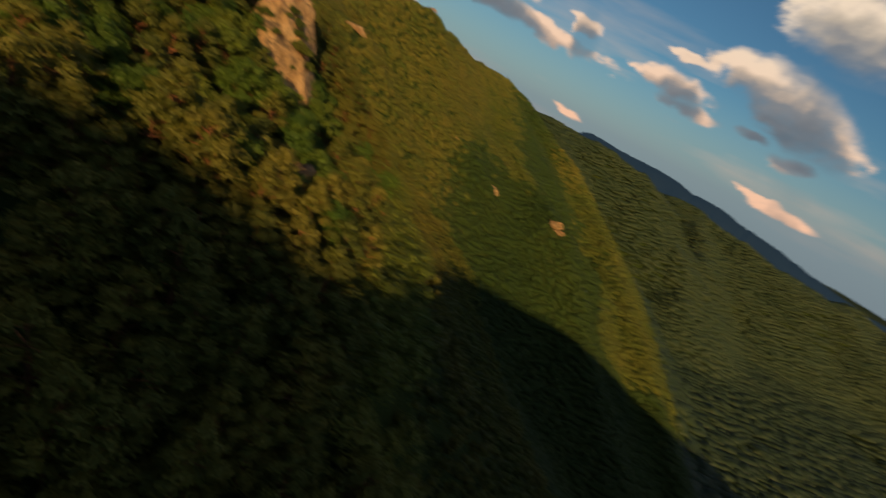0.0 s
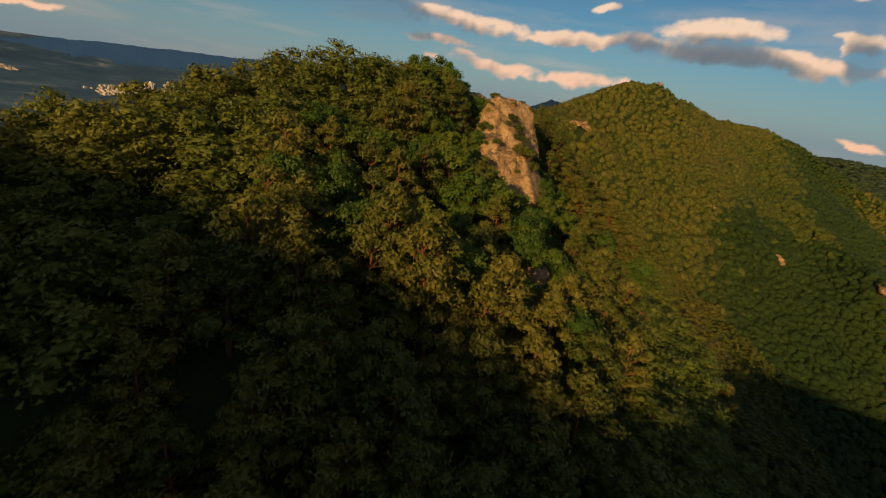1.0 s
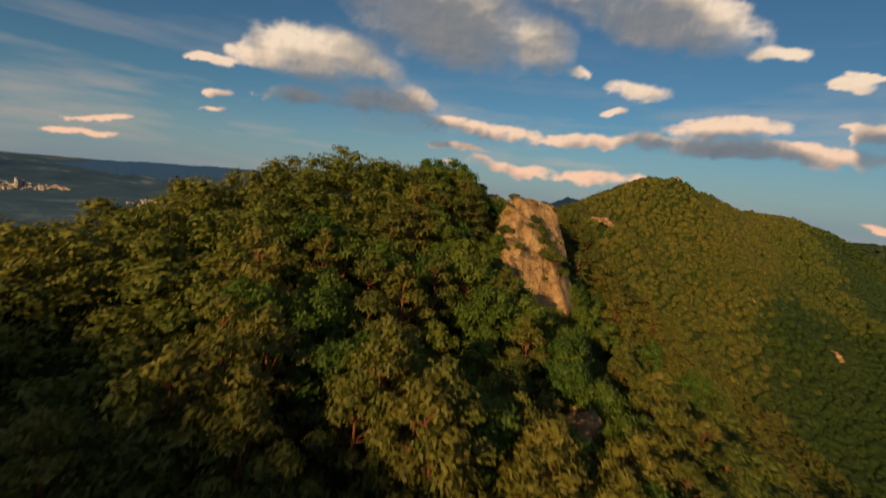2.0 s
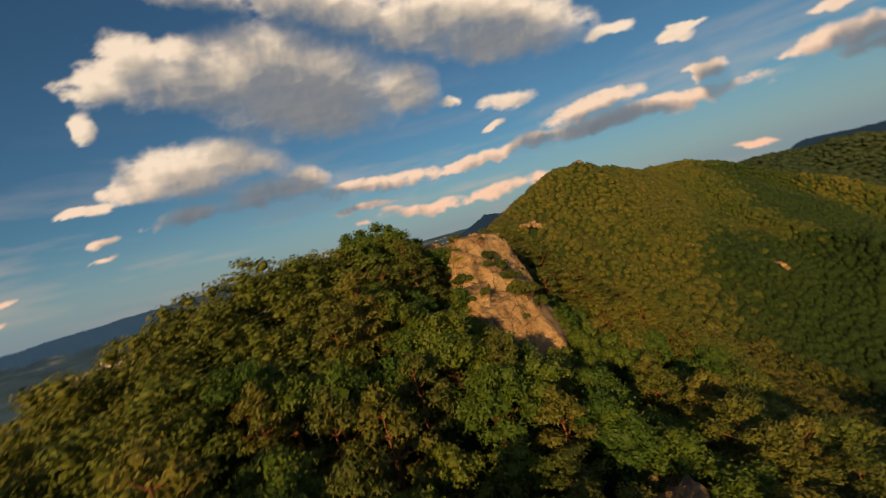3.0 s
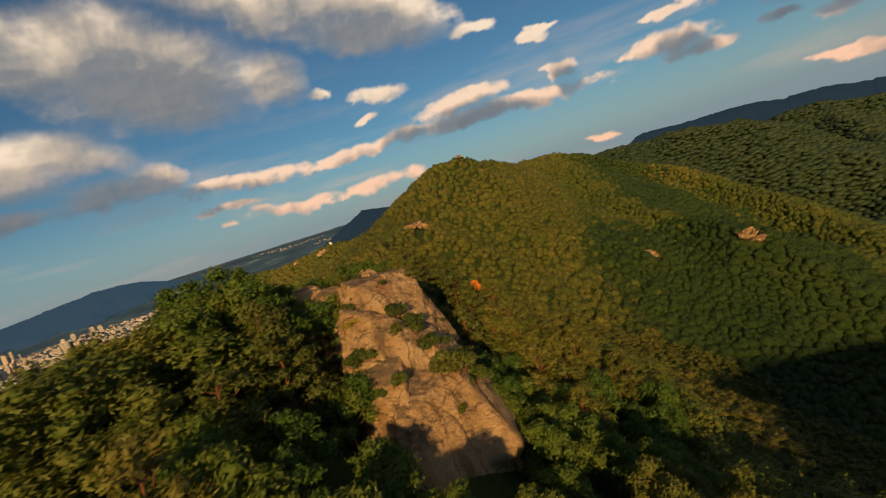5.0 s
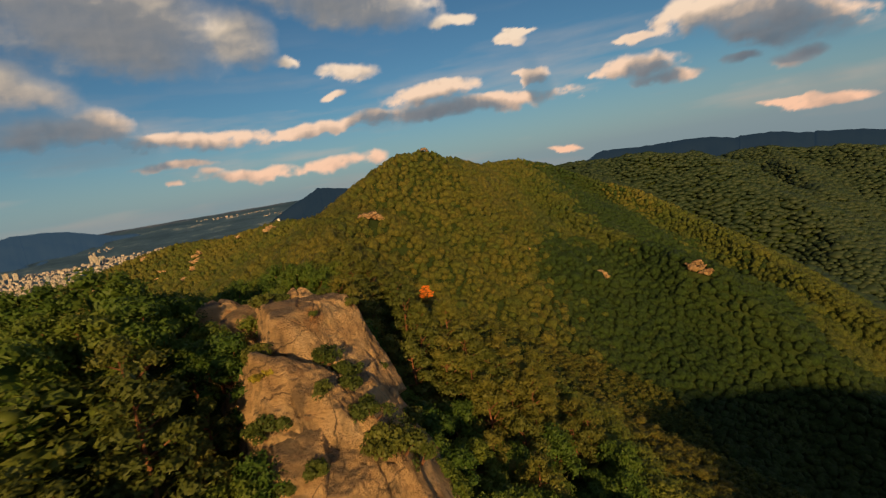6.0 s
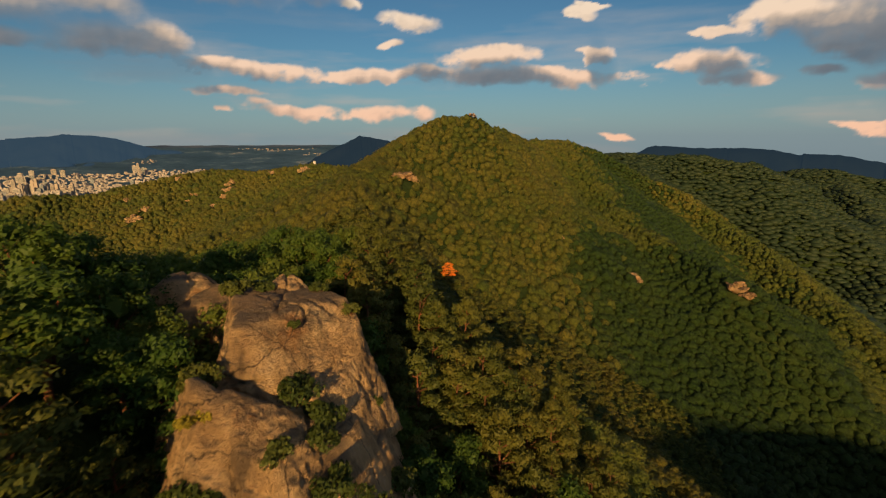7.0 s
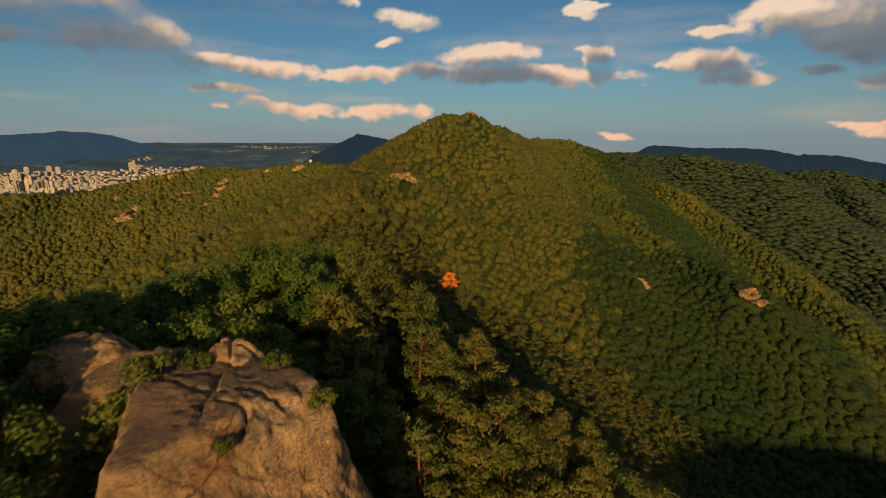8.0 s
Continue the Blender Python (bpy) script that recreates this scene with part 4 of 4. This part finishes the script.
def build_clouds():
    step_a, step_e = 0.17, 0.125
    az = np.arange(-78, 66, step_a)
    el = np.arange(-3, 36, step_e)
    A, E = np.meshgrid(az, el)

    slow, fine = fbm(A / 6.0, E / 5.0, 4, 70), fbm(A / 2.2, E / 1.7, 6, 50)
    puff = fbm((A + 0.5 * fine) / 3.0, (E + 0.4 * fine) / 2.3, 5, 30, True)
    puff2 = fbm((A + 0.5 * fine - 0.3) / 3.0, (E + 0.4 * fine + 0.45) / 2.3, 5, 30, True)
    torn = fbm(A / 1.1, E / 0.7, 5, 120)
    body = cloud_field(A + 0.8 * slow, E + 0.5 * fbm(A / 4, E / 3, 4, 90))
    f0 = cloud_field(A + 0.8 * slow + 0.8 * fine + 0.4 * torn, E + 0.5 * fbm(A / 4, E / 3, 4, 90) + 0.45 * fine + 0.2 * torn)
    # sunlight reaches in from above; what lies under much cloud is grey, and its foot is soft
    thick = np.clip(body + 0.25 * puff, 0, 1.0)
    over = np.zeros(A.shape)
    for k in range(1, 24):
        up, side = int(round(k * 0.26 / step_e)), int(round(k * 0.12 / step_a))
        lay = np.zeros(A.shape)
        lay[:-up, side:] = thick[up:, :A.shape[1] - side]
        over += lay * 0.27 * math.exp(-0.03 * k)
    low = np.clip((11 - E) / 4, 0, 1) * np.clip((E - 4.2) / 1.5, 0, 1)
    foot = np.clip(over / 2.2, 0, 1)
    f0 = np.clip(f0, -2, 1.0) + (0.30 * puff + 0.36 * fine + (0.24 + 0.3 * np.clip((12 - E) / 5, 0, 1)) * torn) * (1 - 0.65 * foot)
    alpha = np.clip((f0 + 0.15 * foot) / (0.6 + 0.7 * foot), 0, 1)
    alpha = alpha * alpha * (3 - 2 * alpha)
    soft = fbm(A / 5.0, E / 3.2, 2, 30, True) - fbm((A - 0.5) / 5.0, (E + 0.8) / 3.2, 2, 30, True)
    light = np.clip(0.02 + 1.0 * np.exp(-(0.40 + 0.7 * low) * np.clip(over - 0.75 + 0.4 * low, 0, 9)) + (0.16 * soft + 0.20 * (puff - puff2)) * (1 - 0.5 * foot) + 0.03 * fine, 0, 1)
    veil = 0.32 * np.clip(1.7 * fbm(A / 15, E / 2.0, 5, 160) + 0.12, 0, 1) * np.exp(-((E - 6) / 7) ** 2)
    light = np.where(veil > alpha, 0.5 * light + 0.26, light)
    alpha = np.maximum(alpha, veil)
    r = 4850
    ra, re = np.radians(A), np.radians(E)
    v = np.stack([4 + r * np.sin(ra) * np.cos(re), -30 + r * np.cos(ra) * np.cos(re), 96 + r * np.sin(re)], -1).reshape(-1, 3)
    n = len(az)
    i = (np.arange(len(el) - 1)[:, None] * n + np.arange(n - 1)[None]).ravel()
    quads = np.stack([i, i + 1, i + n + 1, i + n], 1)
    keep = alpha.ravel()[quads].max(1) > 0.004
    me = mesh_of("clouds", v, quads[keep], True)
    for nm, val in (("cover", alpha), ("sunlit", light), ("rise", np.clip(E / 14, 0, 1))):
        me.attributes.new(nm, "FLOAT", "POINT").data.foreach_set("value", val.ravel().astype(np.float32))
    m = bpy.data.materials.new("cloud")
    m.use_nodes = True
    nd, l = m.node_tree.nodes, m.node_tree.links
    nd.remove(nd["Principled BSDF"])

    def read(nm):
        a = nd.new("ShaderNodeAttribute")
        a.attribute_name = nm
        return a.outputs["Fac"]

    low = ramp(nd, [(0.0, (0.115, 0.150, 0.190)), (0.38, (0.22, 0.23, 0.25)), (0.60, (0.55, 0.37, 0.28)), (0.9, (0.95, 0.56, 0.37))])
    high = ramp(nd, [(0.0, (0.150, 0.168, 0.190)), (0.38, (0.24, 0.240, 0.245)), (0.66, (0.54, 0.45, 0.355)), (0.98, (0.90, 0.72, 0.54))])
    l.new(read("sunlit"), low.inputs[0])
    l.new(read("sunlit"), high.inputs[0])
    mix = nd.new("ShaderNodeMix")
    mix.data_type = "RGBA"
    l.new(read("rise"), mix.inputs["Factor"])
    l.new(low.outputs[0], mix.inputs["A"])
    l.new(high.outputs[0], mix.inputs["B"])
    em = nd.new("ShaderNodeEmission")
    em.inputs["Strength"].default_value = CLOUD_GLOW
    l.new(mix.outputs["Result"], em.inputs["Color"])
    clear = nd.new("ShaderNodeBsdfTransparent")
    ms = nd.new("ShaderNodeMixShader")
    l.new(read("cover"), ms.inputs[0])
    l.new(clear.outputs[0], ms.inputs[1])
    l.new(em.outputs[0], ms.inputs[2])
    l.new(ms.outputs[0], nd["Material Output"].inputs["Surface"])
    me.materials.append(m)
    # same sky behind and overhead: unseen glowing clouds added as fill, open round the sun
    az2, el2 = np.arange(62, 288, 1.6), np.arange(2, 84, 1.2)
    A, E = np.meshgrid(az2, el2)
    big = fbm(A / 26, E / 12, 5, 140)
    away = np.hypot((A - 183) * 0.9, E - 17.5)
    cover = np.clip((big + 0.15) / 0.4, 0, 1) * np.clip((away - 34) / 22, 0, 1) * np.clip((A - 62) / 10, 0, 1) * np.clip((286 - A) / 10, 0, 1)
    ra, re = np.radians(A), np.radians(E)
    v = np.stack([4 + r * np.sin(ra) * np.cos(re), -30 + r * np.cos(ra) * np.cos(re), 96 + r * np.sin(re)], -1).reshape(-1, 3)
    n = len(az2)
    i = (np.arange(len(el2) - 1)[:, None] * n + np.arange(n - 1)[None]).ravel()
    quads = np.stack([i, i + 1, i + n + 1, i + n], 1)
    behind = mesh_of("fill_clouds_behind", v, quads[cover.ravel()[quads].max(1) > 0.004], True)
    for nm, val in (("cover", cover), ("sunlit", np.clip(0.7 + 0.3 * fbm(A / 12, E / 6, 4, 150), 0, 1)), ("rise", np.clip(E / 14, 0, 1))):
        behind.attributes.new(nm, "FLOAT", "POINT").data.foreach_set("value", val.ravel().astype(np.float32))
    behind.materials.append(m)
    tagged(new("backdrop_clouds_south", behind), "unseen broken cream clouds added over the southern sky as fill light", "clouds", kind="structure")
    return tagged(new("backdrop_clouds", me), "cream and grey evening clouds in a blue sky", "clouds", kind="structure")


CLOUD_GLOW = 0.74
build_clouds()

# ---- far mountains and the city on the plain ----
def haze_glow(name, glow):
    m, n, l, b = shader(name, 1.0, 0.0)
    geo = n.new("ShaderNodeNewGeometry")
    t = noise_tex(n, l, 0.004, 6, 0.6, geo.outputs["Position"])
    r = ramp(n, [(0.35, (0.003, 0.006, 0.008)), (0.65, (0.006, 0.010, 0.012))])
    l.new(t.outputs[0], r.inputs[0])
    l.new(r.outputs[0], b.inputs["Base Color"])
    # blue distance haze put in as a faint glow of the slopes
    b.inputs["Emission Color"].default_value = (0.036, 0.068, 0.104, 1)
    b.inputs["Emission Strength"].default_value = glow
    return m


M_HAZE = haze_glow("far_woods_haze_glow", 0.3)
M_HAZE_WEST = haze_glow("hills_haze_glow", 0.62)


def far_range(name, line, slope, label, seed, material):
    """A mountain range far off, falling away on both sides of its crest."""
    line = np.array(line, float)
    u = np.linspace(0, len(line) - 1, 420)
    i = np.minimum(u.astype(int), len(line) - 2)
    w = (u - i)[:, None]
    w = w * w * (3 - 2 * w)
    c = line[i] * (1 - w) + line[i + 1] * w
    nrm = c[:, :2].copy()
    nrm /= np.linalg.norm(nrm, axis=1)[:, None]
    steps = np.concatenate([-np.linspace(900, 0, 14) ** 1.0, np.linspace(60, 500, 5)])
    P = c[:, None, :2] + nrm[:, None] * steps[None, :, None]
    flat = P.reshape(-1, 2)
    rough = value_noise(flat, 180, seed) + 0.5 * value_noise(flat, 70, seed + 1)
    Z = c[:, None, 2] - slope * np.abs(steps)[None] + (rough.reshape(420, -1) * (6 + np.minimum(np.abs(steps), 300)[None] * 0.12)) + (8 * value_noise(np.stack([u * 40, u * 0], 1), 22, seed + 2) + 4 * value_noise(np.stack([u * 40, u * 0 + 9], 1), 7, seed + 3) + 2 * value_noise(np.stack([u * 40, u * 0 + 5], 1), 2.2, seed + 4))[:, None]
    v = np.column_stack([flat, Z.ravel()])
    n = len(steps)
    k = (np.arange(419)[:, None] * n + np.arange(n - 1)[None]).ravel()
    me = mesh_of(name, v, np.stack([k, k + n, k + n + 1, k + 1], 1), True)
    me.materials.append(material)
    return tagged(new(name, me), label, "mountain", kind="structure")


def bearing(az, el, r):
    return (r * math.sin(radians(az)), r * math.cos(radians(az)), 98 + r * math.tan(radians(el)))


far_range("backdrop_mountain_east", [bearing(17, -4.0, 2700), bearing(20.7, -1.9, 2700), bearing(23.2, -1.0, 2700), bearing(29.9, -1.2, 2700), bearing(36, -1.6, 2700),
                                     bearing(42, -2.3, 2700), bearing(47, -3.0, 2700), bearing(54, -3.9, 2700), bearing(66, -4.5, 2700)], 0.42, "wooded mountain range far off, its dark blue haze put in as a glow", 61, M_HAZE)
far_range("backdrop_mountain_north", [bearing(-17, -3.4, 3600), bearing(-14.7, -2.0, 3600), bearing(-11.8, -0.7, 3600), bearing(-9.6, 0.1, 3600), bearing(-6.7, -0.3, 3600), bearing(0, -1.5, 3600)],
          0.35, "mountain beyond the plain, its dark blue haze put in as a glow", 64, M_HAZE)
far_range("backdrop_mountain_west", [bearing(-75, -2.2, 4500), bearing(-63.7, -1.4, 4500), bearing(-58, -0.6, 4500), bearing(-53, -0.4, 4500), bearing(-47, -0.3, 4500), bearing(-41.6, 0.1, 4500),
                                     bearing(-37, 0.4, 4500), bearing(-33.5, -0.1, 4500), bearing(-30.3, -1.0, 4500), bearing(-25, -1.8, 4500)], 0.3, "hills beyond the city, their blue haze put in as a glow", 67, M_HAZE_WEST)


def wall_paint(name, col):
    m, n, l, b = shader(name, 0.8, 0.3)
    geo = n.new("ShaderNodeNewGeometry")
    t = noise_tex(n, l, 0.05, 3, 0.6, geo.outputs["Position"])
    r = ramp(n, [(0.35, tuple(0.75 * c for c in col)), (0.65, col)])
    l.new(t.outputs[0], r.inputs[0])
    l.new(r.outputs[0], b.inputs["Base Color"])
    return m


M_TOWER = [wall_paint("tower_paint_cream", (0.42, 0.38, 0.35)), wall_paint("tower_paint_grey", (0.27, 0.29, 0.32)), wall_paint("tower_paint_tan", (0.39, 0.33, 0.285))]
M_GLASS = shader("window_bands", 0.25, 0.5)[0]
M_GLASS.node_tree.nodes["Principled BSDF"].inputs["Base Color"].default_value = (0.08, 0.10, 0.12, 1)


def box(bm, x0, x1, y0, y1, z0, z1):
    v = [bm.verts.new(p) for p in ((x0, y0, z0), (x1, y0, z0), (x1, y1, z0), (x0, y1, z0), (x0, y0, z1), (x1, y0, z1), (x1, y1, z1), (x0, y1, z1))]
    for q in ((0, 3, 2, 1), (4, 5, 6, 7), (0, 1, 5, 4), (1, 2, 6, 5), (2, 3, 7, 6), (3, 0, 4, 7)):
        bm.faces.new([v[i] for i in q])


def tower_kind(w, d, h, material, seed):
    """An apartment tower: walls, window bands set proud, and a lift house on the roof."""
    rng = np.random.RandomState(seed)
    ob = new("apartment_tower")
    bm = bmesh.new()
    box(bm, -w / 2, w / 2, -d / 2, d / 2, 0, h)
    me = bpy.data.meshes.new("tower_walls")
    bm.to_mesh(me)
    bm.free()
    me.materials.append(material)
    new("body", me).parent = ob
    bm = bmesh.new()
    z = 3.0
    while z < h - 3:
        box(bm, -w / 2 + 1.5, w / 2 - 1.5, -d / 2 - 0.1, d / 2 + 0.1, z, z + 1.5)
        z += 3.2
    me = bpy.data.meshes.new("tower_windows")
    bm.to_mesh(me)
    bm.free()
    me.materials.append(M_GLASS)
    new("glazing", me).parent = ob
    bm = bmesh.new()
    box(bm, -w / 6, w / 6, -d / 4, d / 4, h, h + 4)
    me = bpy.data.meshes.new("lift_house")
    bm.to_mesh(me)
    bm.free()
    me.materials.append(material)
    new("lift_house", me).parent = ob
    return tagged(ob, "cream concrete apartment tower in the distant city", "building", "towers of the city")


def city():
    """Apartment towers in clusters among low houses on the plain, and a farther town in the haze."""
    rng = np.random.RandomState(77)
    kinds = [tower_kind(26, 13, 58, M_TOWER[0], 1), tower_kind(20, 16, 74, M_TOWER[2], 2), tower_kind(38, 12, 46, M_TOWER[0], 3), tower_kind(24, 18, 36, M_TOWER[1], 4), tower_kind(42, 13, 40, M_TOWER[2], 5)]
    first = set()
    V, F = [], []
    placed = 0
    tries = 4600
    near = rng.uniform(size=tries) < 0.86
    az = np.where(near, rng.uniform(-68, -26, tries), rng.uniform(-36, -14, tries))
    r = np.where(near, rng.uniform(2150, 3500, tries), rng.uniform(3900, 4700, tries))
    P = np.stack([r * np.sin(np.radians(az)), r * np.cos(np.radians(az))], 1)
    built = value_noise(P, 420, 81) + 0.5 * value_noise(P, 160, 82) + 0.25 * ((az > -36) & near)
    Z = height(P) - 3
    good = (built > np.where(near, 0.06, 0.28)) & ~((Z > PLAIN + 40) & (r < 3000))
    for (x, y), near, dense, z in zip(P[good], near[good], built[good], Z[good]):
        q = np.array([[x, y]])
        estate = value_noise(q, 110, 83)[0]
        if near and dense > 0.3 and estate > 0.18 and placed < 200:
            k = int(2.49 * (1 + value_noise(q, 130, 84)[0]))
            m = pose(x, y, z - 2, 0, 0, 15 + 90 * int(estate > 0.45) + rng.uniform(-4, 4))
            m = m @ Matrix.Diagonal((0.62, 0.62, rng.uniform(0.65, 0.95), 1))
            if k not in first:
                first.add(k)
                kinds[k].matrix_basis = m
            else:
                copy_thing(kinds[k], m).matrix_basis = m
            placed += 1
        else:
            w, d, h, a = rng.uniform(7, 16), rng.uniform(7, 13), rng.uniform(3, 10) if near else rng.uniform(2, 4), rng.uniform(0, 1.57)
            c, s = math.cos(a), math.sin(a)
            n = len(V)
            for zz in (z - 2, z + h):
                for sx, sy in ((-1, -1), (1, -1), (1, 1), (-1, 1)):
                    V.append((x + sx * w / 2 * c - sy * d / 2 * s, y + sx * w / 2 * s + sy * d / 2 * c, zz))
            F += [(n + 4, n + 5, n + 6, n + 7), (n, n + 1, n + 5, n + 4), (n + 1, n + 2, n + 6, n + 5), (n + 2, n + 3, n + 7, n + 6), (n + 3, n, n + 4, n + 7)]
    for k, o in enumerate(kinds):
        if k not in first:
            o.matrix_basis = pose(-1500 - 60 * k, 2300, float(height((-1500 - 60 * k, 2300))[0]) - 2)
    me = mesh_of("low_houses", V, F)
    me.materials.append(M_TOWER[0])
    tagged(new("city_houses", me), "pale low houses crowded between the city towers", "houses", kind="stuff")


city()


M_WHITE = wall_paint("white_paint", (0.75, 0.73, 0.70))
M_TOWER_ROOF = wall_paint("roof_grey", (0.30, 0.30, 0.31))
shelter()
